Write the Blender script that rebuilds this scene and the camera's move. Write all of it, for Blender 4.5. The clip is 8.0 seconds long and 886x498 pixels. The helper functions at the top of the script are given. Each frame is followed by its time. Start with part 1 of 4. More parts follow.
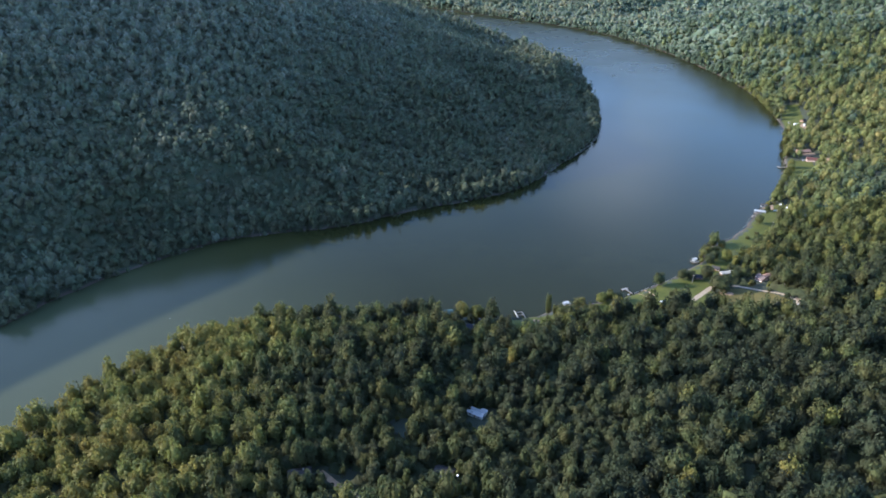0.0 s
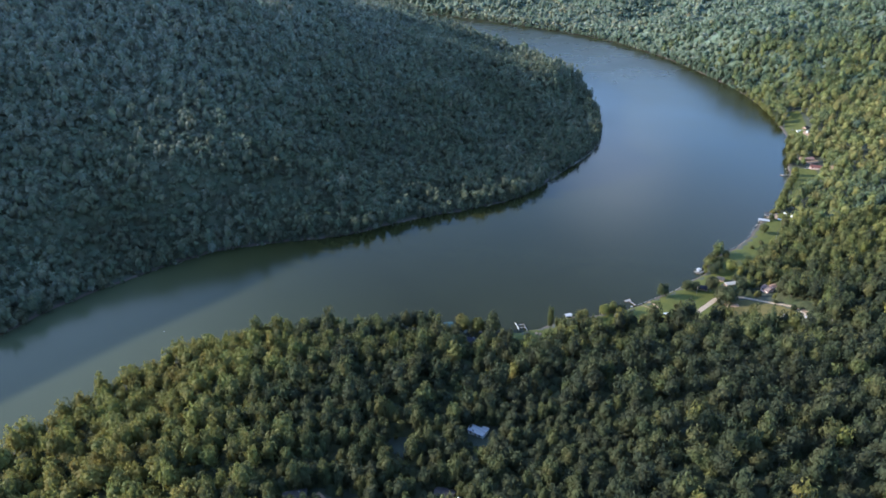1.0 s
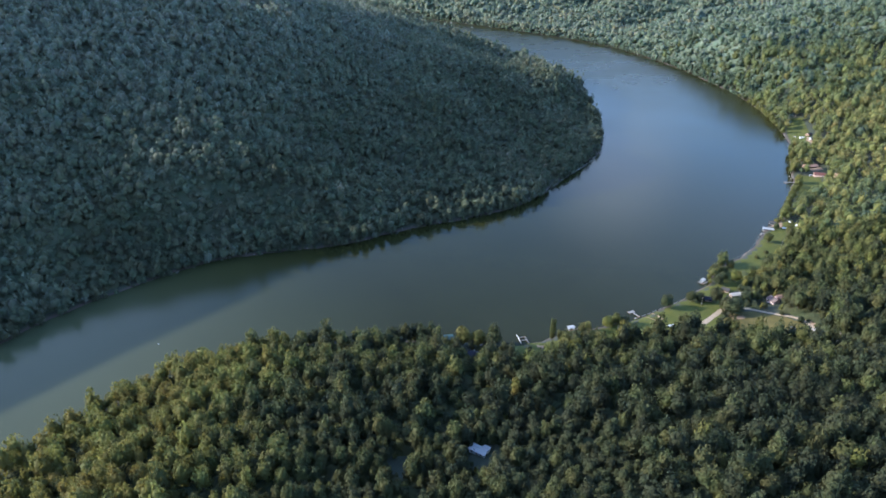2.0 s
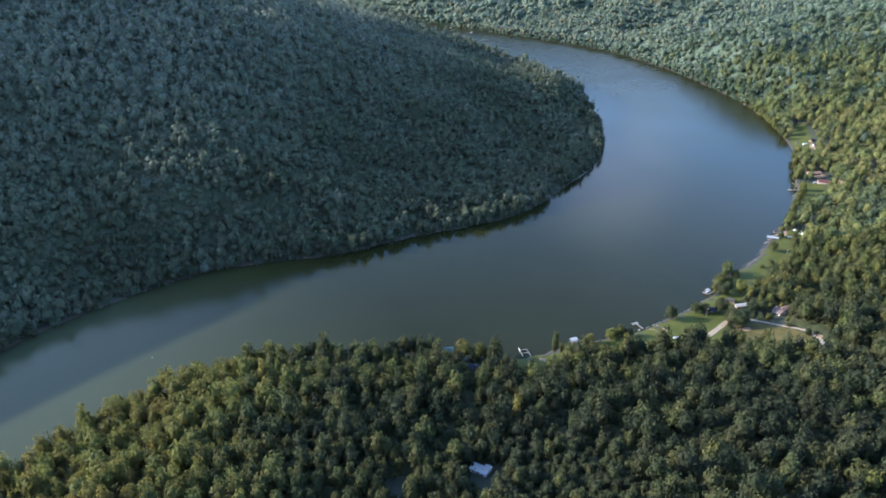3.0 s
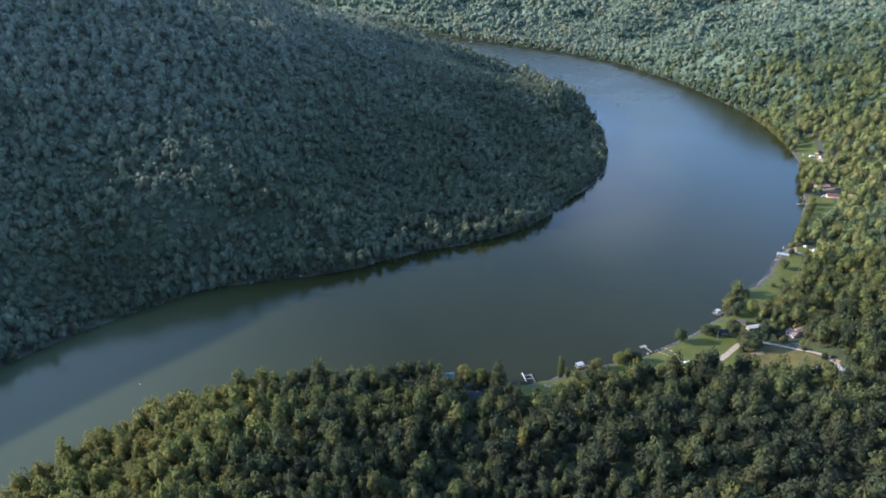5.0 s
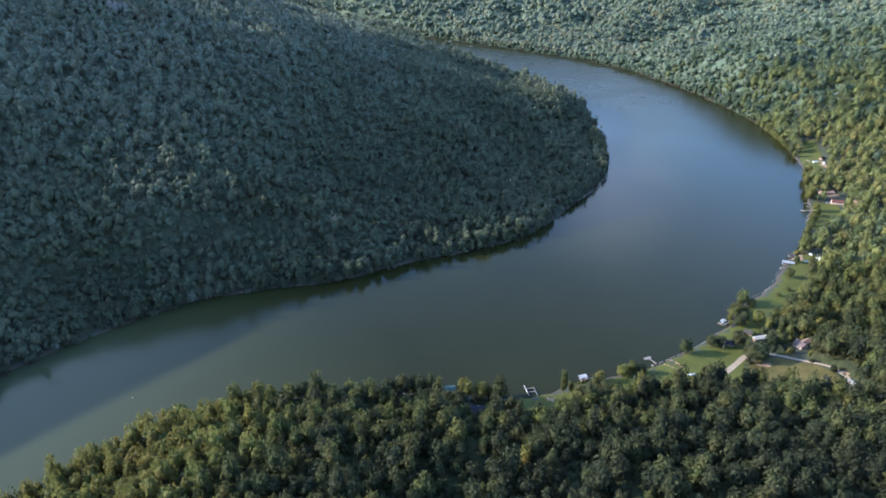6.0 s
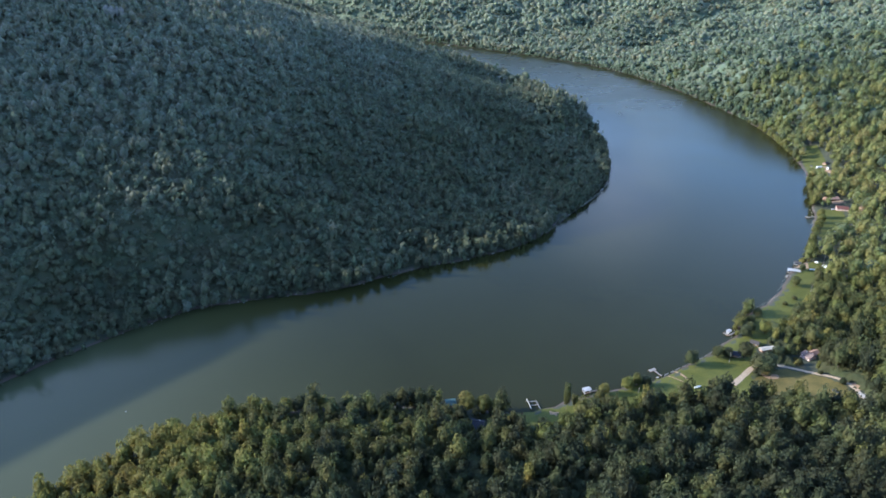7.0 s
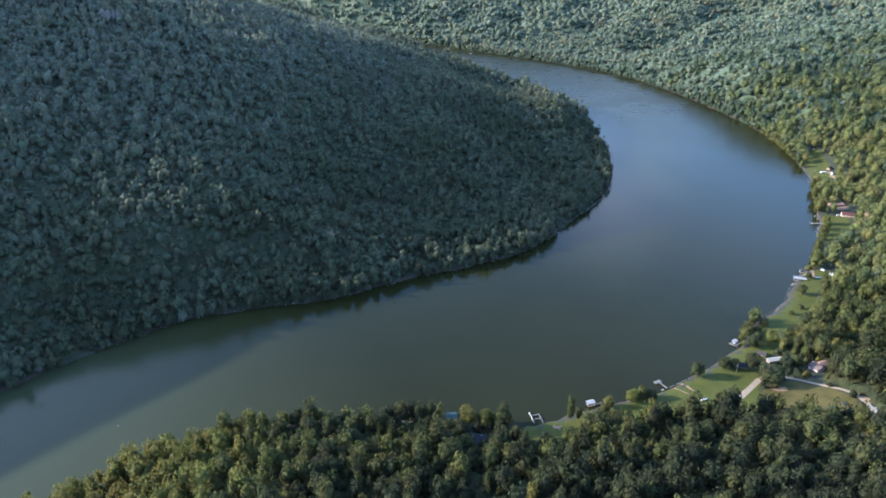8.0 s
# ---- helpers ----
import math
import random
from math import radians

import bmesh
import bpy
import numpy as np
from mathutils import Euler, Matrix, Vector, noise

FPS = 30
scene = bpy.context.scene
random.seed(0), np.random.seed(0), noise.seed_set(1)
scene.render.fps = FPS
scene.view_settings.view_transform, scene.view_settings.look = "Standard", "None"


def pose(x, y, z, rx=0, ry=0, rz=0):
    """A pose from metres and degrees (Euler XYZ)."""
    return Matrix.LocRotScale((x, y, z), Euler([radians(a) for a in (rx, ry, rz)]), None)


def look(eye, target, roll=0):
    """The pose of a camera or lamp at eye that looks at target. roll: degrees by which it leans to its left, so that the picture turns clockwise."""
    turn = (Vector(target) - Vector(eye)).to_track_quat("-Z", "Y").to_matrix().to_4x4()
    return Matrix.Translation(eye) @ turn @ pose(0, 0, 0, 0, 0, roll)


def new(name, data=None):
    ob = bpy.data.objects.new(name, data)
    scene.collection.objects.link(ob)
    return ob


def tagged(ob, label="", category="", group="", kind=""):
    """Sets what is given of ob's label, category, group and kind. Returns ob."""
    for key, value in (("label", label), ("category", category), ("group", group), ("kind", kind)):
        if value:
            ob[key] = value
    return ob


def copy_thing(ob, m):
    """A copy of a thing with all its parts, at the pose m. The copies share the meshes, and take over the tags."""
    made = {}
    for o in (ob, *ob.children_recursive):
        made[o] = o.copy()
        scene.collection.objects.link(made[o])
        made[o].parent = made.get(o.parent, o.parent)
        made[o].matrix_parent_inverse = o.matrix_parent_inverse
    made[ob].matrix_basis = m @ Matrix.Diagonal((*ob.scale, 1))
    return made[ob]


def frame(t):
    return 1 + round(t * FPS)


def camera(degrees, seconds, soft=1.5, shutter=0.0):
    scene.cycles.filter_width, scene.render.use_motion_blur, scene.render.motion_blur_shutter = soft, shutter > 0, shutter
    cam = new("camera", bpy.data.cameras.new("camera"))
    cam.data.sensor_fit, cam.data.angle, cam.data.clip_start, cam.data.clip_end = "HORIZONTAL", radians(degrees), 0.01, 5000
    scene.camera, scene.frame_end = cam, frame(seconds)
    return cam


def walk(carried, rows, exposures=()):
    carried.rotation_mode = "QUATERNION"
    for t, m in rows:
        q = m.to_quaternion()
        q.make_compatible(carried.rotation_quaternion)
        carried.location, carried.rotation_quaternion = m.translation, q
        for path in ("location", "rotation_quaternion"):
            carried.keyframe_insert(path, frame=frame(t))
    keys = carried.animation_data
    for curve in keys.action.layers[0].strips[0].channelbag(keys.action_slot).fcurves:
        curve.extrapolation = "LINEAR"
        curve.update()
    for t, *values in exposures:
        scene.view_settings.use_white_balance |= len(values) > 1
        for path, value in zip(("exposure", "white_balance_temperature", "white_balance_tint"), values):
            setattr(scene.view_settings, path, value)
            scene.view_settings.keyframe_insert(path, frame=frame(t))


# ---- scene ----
cam = camera(70.0, 8.0, soft=1.7)
PATH = [
    (0.0, -0.00, 0.00, 308.00, 61.853, -0.158, 0.084),
    (0.5, -0.07, 5.77, 308.00, 62.075, -0.152, 0.069),
    (1.0, -0.15, 11.55, 308.00, 62.290, -0.146, 0.053),
    (1.5, -0.25, 17.34, 308.00, 62.498, -0.140, 0.037),
    (2.0, -0.36, 23.14, 308.00, 62.699, -0.134, 0.021),
    (2.5, -0.48, 28.96, 308.00, 62.894, -0.128, 0.004),
    (3.0, -0.61, 34.79, 308.00, 63.081, -0.122, -0.013),
    (3.5, -0.76, 40.63, 308.00, 63.263, -0.116, -0.030),
    (4.0, -0.92, 46.48, 308.00, 63.437, -0.110, -0.048),
    (4.5, -1.10, 52.35, 308.00, 63.604, -0.104, -0.066),
    (5.0, -1.28, 58.22, 308.00, 63.765, -0.098, -0.084),
    (5.5, -1.48, 64.11, 308.00, 63.919, -0.092, -0.103),
    (6.0, -1.69, 70.01, 308.00, 64.066, -0.086, -0.122),
    (6.5, -1.92, 75.93, 308.00, 64.207, -0.079, -0.141),
    (7.0, -2.16, 81.85, 308.00, 64.341, -0.073, -0.161),
    (7.5, -2.41, 87.79, 308.00, 64.468, -0.067, -0.181),
    (8.0, -2.67, 93.74, 308.00, 64.588, -0.061, -0.201),
]
walk(cam, [(t, pose(x, y, z, rx, ry, rz)) for t, x, y, z, rx, ry, rz in PATH],
     exposures=[(0.0, 2.0, 5120, 12), (8.0, 2.0, 5120, 12)])

# ---------------------------------------------------------------- sky, sun and exposure
SUN_HEIGHT, SUN_FROM = 19.5, (-1.0, 0.10)          # low evening sun from beyond the wooded hill
world = bpy.data.worlds.new("sky")
scene.world = world
world.use_nodes = True
wn, wl = world.node_tree.nodes, world.node_tree.links
wn.clear()
sky = wn.new("ShaderNodeTexSky")
sky.sky_type, sky.sun_disc = "NISHITA", False
sky.sun_elevation = radians(SUN_HEIGHT)
sky.sun_rotation = math.atan2(SUN_FROM[0], SUN_FROM[1])
sky.air_density, sky.dust_density, sky.ozone_density = 1.0, 1.0, 2.0
back = wn.new("ShaderNodeBackground")
back.inputs["Strength"].default_value = 0.15
wout = wn.new("ShaderNodeOutputWorld")
# broken evening cloud over the whole sky
spread = wn.new("ShaderNodeTexCoord")
squash = wn.new("ShaderNodeMapping")
squash.inputs["Scale"].default_value = (1.0, 1.0, 2.6)
puffs = wn.new("ShaderNodeTexNoise")
puffs.inputs["Scale"].default_value, puffs.inputs["Detail"].default_value, puffs.inputs["Roughness"].default_value = 2.6, 5.0, 0.5
cover = wn.new("ShaderNodeMapRange")
cover.inputs["From Min"].default_value, cover.inputs["From Max"].default_value = 0.46, 0.72
cover.inputs["To Max"].default_value = 0.28
blend = wn.new("ShaderNodeMix")
blend.data_type = "RGBA"
blend.inputs["B"].default_value = (3.4, 3.5, 3.8, 1)
wl.new(spread.outputs["Generated"], squash.inputs["Vector"])
wl.new(squash.outputs[0], puffs.inputs["Vector"])
wl.new(puffs.outputs[0], cover.inputs["Value"])
wl.new(cover.outputs[0], blend.inputs["Factor"])
wl.new(sky.outputs[0], blend.inputs["A"])
# taller banks of white cloud: the way to their middle, how far they reach, how dense they are
tone = blend.outputs["Result"]
# the second bank is added out of view to brighten the western water's reflection
for middle, core, rim, density in (((0.262, 0.898, 0.353), 0.05, 0.20, 0.6), ((-0.56, 0.66, 0.50), 0.15, 0.47, 0.34)):
    bank = wn.new("ShaderNodeVectorMath")
    bank.operation = "DISTANCE"
    bank.inputs[1].default_value = middle
    wobble = wn.new("ShaderNodeMath")
    wobble.operation = "MULTIPLY_ADD"
    wobble.inputs[1].default_value = 0.11
    wl.new(spread.outputs["Generated"], bank.inputs[0])
    wl.new(puffs.outputs[0], wobble.inputs[0])
    wl.new(bank.outputs["Value"], wobble.inputs[2])
    dense = wn.new("ShaderNodeMapRange")
    dense.interpolation_type = "SMOOTHSTEP"
    dense.inputs["From Min"].default_value, dense.inputs["From Max"].default_value = core, rim
    dense.inputs["To Min"].default_value, dense.inputs["To Max"].default_value = density, 0.0
    wl.new(wobble.outputs[0], dense.inputs["Value"])
    heap = wn.new("ShaderNodeMix")
    heap.data_type = "RGBA"
    heap.inputs["B"].default_value = (4.8, 4.9, 5.1, 1)
    wl.new(dense.outputs[0], heap.inputs["Factor"])
    wl.new(tone, heap.inputs["A"])
    tone = heap.outputs["Result"]
wl.new(tone, back.inputs["Color"])
wl.new(back.outputs[0], wout.inputs["Surface"])

lamp = bpy.data.lights.new("sun", "SUN")
lamp.energy, lamp.angle, lamp.color = 3.4, radians(0.6), (1.0, 0.83, 0.58)
sun = new("sun", lamp)
way = Vector((SUN_FROM[0], SUN_FROM[1], 0)).normalized() * math.cos(radians(SUN_HEIGHT)) + Vector((0, 0, math.sin(radians(SUN_HEIGHT))))
sun.matrix_world = look(way * 900 + Vector((0, 600, 0)), Vector((0, 600, 0)))

# ---------------------------------------------------------------- materials
def material(name, roughness=0.8, metallic=0.0):
    m = bpy.data.materials.new(name)
    m.use_nodes = True
    p = m.node_tree.nodes["Principled BSDF"]
    p.inputs["Roughness"].default_value, p.inputs["Metallic"].default_value = roughness, metallic
    return m, m.node_tree.nodes, m.node_tree.links, p


def ramp(nodes, stops):
    r = nodes.new("ShaderNodeValToRGB")
    e = r.color_ramp.elements
    while len(e) < len(stops):
        e.new(0.5)
    for k, (at, c) in enumerate(stops):
        e[k].position, e[k].color = at, (*c, 1)
    return r


def grain(nodes, links, scale, detail=4.0, rough=0.6):
    at = nodes.new("ShaderNodeNewGeometry")
    n = nodes.new("ShaderNodeTexNoise")
    n.inputs["Scale"].default_value, n.inputs["Detail"].default_value, n.inputs["Roughness"].default_value = scale, detail, rough
    links.new(at.outputs["Position"], n.inputs["Vector"])
    return n


def mottled(name, dark, light, scale, roughness=0.8, bump=0.3, fine=None, metallic=0.0, gloss=0.5):
    """A surface between two colours, uneven at two scales."""
    m, nodes, links, p = material(name, roughness, metallic)
    p.inputs["Specular IOR Level"].default_value = gloss
    a, b = grain(nodes, links, scale), grain(nodes, links, fine or scale * 7, 2.0)
    mix = nodes.new("ShaderNodeMath")
    mix.operation = "MULTIPLY_ADD"
    mix.inputs[1].default_value = 0.4
    links.new(b.outputs[0], mix.inputs[0])
    half = nodes.new("ShaderNodeMath")
    half.operation = "MULTIPLY"
    half.inputs[1].default_value = 0.6
    links.new(a.outputs[0], half.inputs[0])
    links.new(half.outputs[0], mix.inputs[2])
    r = ramp(nodes, [(0.32, dark), (0.68, light)])
    links.new(mix.outputs[0], r.inputs[0])
    links.new(r.outputs[0], p.inputs["Base Color"])
    bp = nodes.new("ShaderNodeBump")
    bp.inputs["Strength"].default_value, bp.inputs["Distance"].default_value = bump, 0.2
    links.new(b.outputs[0], bp.inputs["Height"])
    links.new(bp.outputs[0], p.inputs["Normal"])
    return m


def leaves(name, stops, haze=(0.0, 0.0), lumpy=0.85, thinness=0.28):
    """Foliage: each tree has its own tint, each clump varies a little about it. The sheen range stands in for haze and
    shifts with the tint.
    """
    m, nodes, links, p = material(name, 0.75)
    tint = nodes.new("ShaderNodeAttribute")
    tint.attribute_name = "tint"
    own = nodes.new("ShaderNodeObjectInfo")
    whole = nodes.new("ShaderNodeMath")
    whole.operation = "MULTIPLY_ADD"
    whole.inputs[1].default_value = 0.10
    links.new(own.outputs["Random"], whole.inputs[0])
    links.new(tint.outputs["Fac"], whole.inputs[2])
    r = ramp(nodes, stops)
    links.new(whole.outputs[0], r.inputs[0])
    isle = nodes.new("ShaderNodeNewGeometry")
    span = nodes.new("ShaderNodeMapRange")
    span.inputs["To Min"].default_value, span.inputs["To Max"].default_value = 0.9, 1.12
    links.new(isle.outputs["Random Per Island"], span.inputs["Value"])
    patch = grain(nodes, links, 0.02, 2.0)
    drift = nodes.new("ShaderNodeMapRange")
    drift.inputs["From Min"].default_value, drift.inputs["From Max"].default_value = 0.3, 0.7
    drift.inputs["To Min"].default_value, drift.inputs["To Max"].default_value = 0.85, 1.15
    links.new(patch.outputs[0], drift.inputs["Value"])
    both = nodes.new("ShaderNodeMath")
    both.operation = "MULTIPLY"
    links.new(span.outputs[0], both.inputs[0])
    links.new(drift.outputs[0], both.inputs[1])
    mul = nodes.new("ShaderNodeVectorMath")
    mul.operation = "SCALE"
    kindred = grain(nodes, links, 0.075, 2.0)
    hue = ramp(nodes, [(0.34, (1.15, 0.99, 0.94)), (0.5, (1.03, 1.0, 0.95)), (0.66, (0.93, 1.01, 0.98))])
    links.new(kindred.outputs[0], hue.inputs[0])
    coat = nodes.new("ShaderNodeVectorMath")
    coat.operation = "MULTIPLY"
    links.new(r.outputs[0], coat.inputs[0])
    links.new(hue.outputs[0], coat.inputs[1])
    links.new(coat.outputs[0], mul.inputs[0])
    links.new(both.outputs[0], mul.inputs["Scale"])
    links.new(mul.outputs[0], p.inputs["Base Color"])
    p.inputs["Specular IOR Level"].default_value = 0.2
    # sheen laid over the leaves in place of haze in the air
    p.inputs["Sheen Roughness"].default_value = 0.6
    veil = nodes.new("ShaderNodeMapRange")
    veil.inputs["From Min"].default_value, veil.inputs["From Max"].default_value = 0.35, 0.85
    veil.inputs["To Min"].default_value, veil.inputs["To Max"].default_value = haze
    links.new(whole.outputs[0], veil.inputs["Value"])
    links.new(veil.outputs[0], p.inputs["Sheen Weight"])
    sprays = grain(nodes, links, 0.9, 3.0, 0.65)
    relief = nodes.new("ShaderNodeBump")
    relief.inputs["Strength"].default_value, relief.inputs["Distance"].default_value = lumpy, 1.3
    links.new(sprays.outputs[0], relief.inputs["Height"])
    links.new(relief.outputs[0], p.inputs["Normal"])
    thin = nodes.new("ShaderNodeBsdfTranslucent")
    links.new(mul.outputs[0], thin.inputs["Color"])
    mix = nodes.new("ShaderNodeMixShader")
    mix.inputs[0].default_value = thinness
    links.new(p.outputs[0], mix.inputs[1])
    links.new(thin.outputs[0], mix.inputs[2])
    links.new(mix.outputs[0], nodes["Material Output"].inputs["Surface"])
    return m


def river_water():
    """Silty green-brown water with a faint breeze on it."""
    m, nodes, links, p = material("river_water", 0.09)
    silt = grain(nodes, links, 0.006, 3.0)
    # the base colour is brightened to the west, painting in the sunlit water there
    at = nodes.new("ShaderNodeNewGeometry")
    gap = nodes.new("ShaderNodeVectorMath")
    gap.operation = "DISTANCE"
    gap.inputs[1].default_value = (-420, 330, 0)
    links.new(at.outputs["Position"], gap.inputs[0])
    sunlit_west = nodes.new("ShaderNodeMapRange")
    sunlit_west.inputs["From Min"].default_value, sunlit_west.inputs["From Max"].default_value = 110, 430
    sunlit_west.inputs["To Min"].default_value, sunlit_west.inputs["To Max"].default_value = 1.0, 0.0
    links.new(gap.outputs["Value"], sunlit_west.inputs["Value"])
    silt_and_sun = nodes.new("ShaderNodeMath")
    silt_and_sun.operation = "MULTIPLY_ADD"
    silt_and_sun.inputs[1].default_value = 0.3
    links.new(silt.outputs[0], silt_and_sun.inputs[0])
    links.new(sunlit_west.outputs[0], silt_and_sun.inputs[2])
    r = ramp(nodes, [(0.08, (0.0160, 0.0168, 0.0045)), (0.5, (0.028, 0.0305, 0.0115)), (1.0, (0.046, 0.052, 0.027))])
    links.new(silt_and_sun.outputs[0], r.inputs[0])
    links.new(r.outputs[0], p.inputs["Base Color"])
    p.inputs["IOR"].default_value = 1.205
    a, b = grain(nodes, links, 0.35, 3.0), grain(nodes, links, 0.012, 2.0)
    calm = nodes.new("ShaderNodeMapRange")
    calm.inputs["From Min"].default_value, calm.inputs["From Max"].default_value = 0.35, 0.65
    calm.inputs["To Min"].default_value, calm.inputs["To Max"].default_value = 0.10, 0.15
    links.new(b.outputs[0], calm.inputs["Value"])
    # the upper reach lies open to the breeze
    reach = nodes.new("ShaderNodeSeparateXYZ")
    links.new(at.outputs["Position"], reach.inputs[0])
    breeze = nodes.new("ShaderNodeMapRange")
    breeze.inputs["From Min"].default_value, breeze.inputs["From Max"].default_value = 800, 1500
    breeze.inputs["To Max"].default_value = 0.16
    links.new(reach.outputs["Y"], breeze.inputs["Value"])
    ruffle = nodes.new("ShaderNodeMath")
    links.new(calm.outputs[0], ruffle.inputs[0])
    links.new(breeze.outputs[0], ruffle.inputs[1])
    links.new(ruffle.outputs[0], p.inputs["Roughness"])
    bp = nodes.new("ShaderNodeBump")
    bp.inputs["Strength"].default_value, bp.inputs["Distance"].default_value = 0.18, 0.25
    links.new(a.outputs[0], bp.inputs["Height"])
    links.new(bp.outputs[0], p.inputs["Normal"])
    return m


# oaks, hickories and poplars of the low ground, turning olive and yellow; the upland and far woods, with bluish haze
# put into colour and sheen
LOWLAND = leaves("lowland_foliage", [(0.0, (0.030, 0.038, 0.020)), (0.2, (0.050, 0.059, 0.025)), (0.42, (0.079, 0.087, 0.030)),
                                     (0.64, (0.104, 0.112, 0.033)), (0.80, (0.124, 0.130, 0.035)), (0.90, (0.143, 0.146, 0.037)),
                                     (0.955, (0.150, 0.143, 0.037)), (0.99, (0.140, 0.112, 0.038))], (0.02, 0.02), 0.85, 0.42)
HAZED_UPLAND = leaves("hazed_upland_foliage", [(0.0, (0.052, 0.060, 0.034)), (0.3, (0.076, 0.088, 0.048)), (0.6, (0.102, 0.118, 0.072)),
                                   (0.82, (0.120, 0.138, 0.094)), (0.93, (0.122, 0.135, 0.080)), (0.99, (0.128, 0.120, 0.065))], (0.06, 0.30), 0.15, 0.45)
BANKSIDE = leaves("bankside_foliage", [(0.0, (0.036, 0.054, 0.032)), (0.4, (0.056, 0.083, 0.046)), (0.62, (0.092, 0.110, 0.036)), (0.8, (0.130, 0.142, 0.040)),
                                       (0.99, (0.145, 0.135, 0.042))], (0.10, 0.06), 0.85, 0.35)
HAZED_HIGHLAND = leaves("hazed_far_foliage", [(0.0, (0.038, 0.056, 0.032)), (0.5, (0.072, 0.104, 0.058)), (0.8, (0.108, 0.146, 0.090)),
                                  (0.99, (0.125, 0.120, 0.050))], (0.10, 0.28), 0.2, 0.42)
WATER = river_water()


def forest_floor():
    """Dark undergrowth and litter; bare reddish mud where the bank meets the water."""
    m = mottled("forest_floor", (0.016, 0.022, 0.010), (0.042, 0.046, 0.022), 0.08)
    nodes, links, p = m.node_tree.nodes, m.node_tree.links, m.node_tree.nodes["Principled BSDF"]
    green = p.inputs["Base Color"].links[0].from_socket
    at = nodes.new("ShaderNodeNewGeometry")
    xyz = nodes.new("ShaderNodeSeparateXYZ")
    links.new(at.outputs["Position"], xyz.inputs[0])
    wobble = grain(nodes, links, 0.15, 3.0)
    level = nodes.new("ShaderNodeMath")
    level.operation = "MULTIPLY_ADD"
    level.inputs[1].default_value = 1.6
    links.new(wobble.outputs[0], level.inputs[0])
    links.new(xyz.outputs["Z"], level.inputs[2])
    low = nodes.new("ShaderNodeMapRange")
    low.inputs["From Min"].default_value, low.inputs["From Max"].default_value = 1.55, 2.05
    links.new(level.outputs[0], low.inputs["Value"])
    mix = nodes.new("ShaderNodeMix")
    mix.data_type = "RGBA"
    mix.inputs["A"].default_value = (0.055, 0.038, 0.028, 1)
    links.new(low.outputs[0], mix.inputs["Factor"])
    links.new(green, mix.inputs["B"])
    links.new(mix.outputs["Result"], p.inputs["Base Color"])
    return m


SOIL = forest_floor()
GRASS = mottled("mown_grass", (0.052, 0.060, 0.012), (0.090, 0.092, 0.019), 0.09, gloss=0.15)
DRY_GRASS = mottled("dry_grass", (0.054, 0.049, 0.015), (0.110, 0.088, 0.026), 0.09, gloss=0.15)
PALE_SHINGLE = mottled("pale_pinkish_shingle", (0.095, 0.07, 0.062), (0.15, 0.112, 0.10), 1.3, 0.9, gloss=0.12)
BARK = mottled("bark", (0.05, 0.04, 0.03), (0.13, 0.11, 0.085), 1.2)
GRAVEL = mottled("gravel", (0.21, 0.16, 0.105), (0.33, 0.26, 0.18), 0.5, 0.95)
DIRT = mottled("bare_earth", (0.17, 0.11, 0.062), (0.28, 0.19, 0.115), 0.3, 0.95)
STONE = mottled("limestone", (0.16, 0.14, 0.12), (0.32, 0.29, 0.25), 0.4, 0.9)
LEDGE = mottled("weathered_ledge_rock", (0.10, 0.095, 0.085), (0.20, 0.19, 0.17), 0.3, 0.95)
WHITE_METAL = mottled("white_sheet_metal", (0.25, 0.25, 0.245), (0.35, 0.345, 0.335), 0.9, 0.65, 0.1)
GREY_SHINGLE = mottled("grey_shingle", (0.042, 0.037, 0.034), (0.085, 0.075, 0.068), 1.5, 0.9, gloss=0.12)
BLUE_SHINGLE = mottled("slate_blue_shingle", (0.03, 0.03, 0.037), (0.055, 0.054, 0.063), 1.5, 0.9, gloss=0.12)
CREAM_METAL = mottled("cream_sheet_metal", (0.28, 0.25, 0.20), (0.37, 0.335, 0.275), 0.9, 0.6, 0.1)
GREEN_METAL = mottled("green_sheet_metal", (0.022, 0.047, 0.042), (0.052, 0.09, 0.076), 1.2, 0.6, 0.1, gloss=0.3)
RED_SHINGLE = mottled("red_brown_shingle", (0.085, 0.038, 0.032), (0.14, 0.066, 0.054), 1.3, 0.9, gloss=0.12)
TAN_ROOF = mottled("tan_shingle", (0.19, 0.12, 0.095), (0.28, 0.185, 0.14), 1.3, 0.9, gloss=0.12)
PINK_SIDING = mottled("pale_pink_siding", (0.48, 0.33, 0.28), (0.62, 0.45, 0.38), 1.0, 0.8)
PALE_SIDING = mottled("pale_siding", (0.50, 0.48, 0.43), (0.68, 0.66, 0.60), 1.0, 0.8)
BROWN_SIDING = mottled("brown_siding", (0.16, 0.10, 0.07), (0.27, 0.18, 0.13), 1.0, 0.85)
DECK = mottled("weathered_decking", (0.14, 0.133, 0.122), (0.24, 0.228, 0.208), 1.4, 0.9)
TIMBER = mottled("brown_timber", (0.20, 0.13, 0.08), (0.34, 0.23, 0.15), 1.4, 0.85)
CONCRETE = mottled("concrete", (0.19, 0.18, 0.165), (0.28, 0.265, 0.245), 0.6, 0.9)
WHITE_PAINT = mottled("white_gelcoat", (0.52, 0.52, 0.51), (0.66, 0.66, 0.65), 1.0, 0.35, 0.05)
DARK_GLASS = mottled("dark_glass", (0.015, 0.018, 0.022), (0.03, 0.035, 0.04), 1.0, 0.1, 0.02)
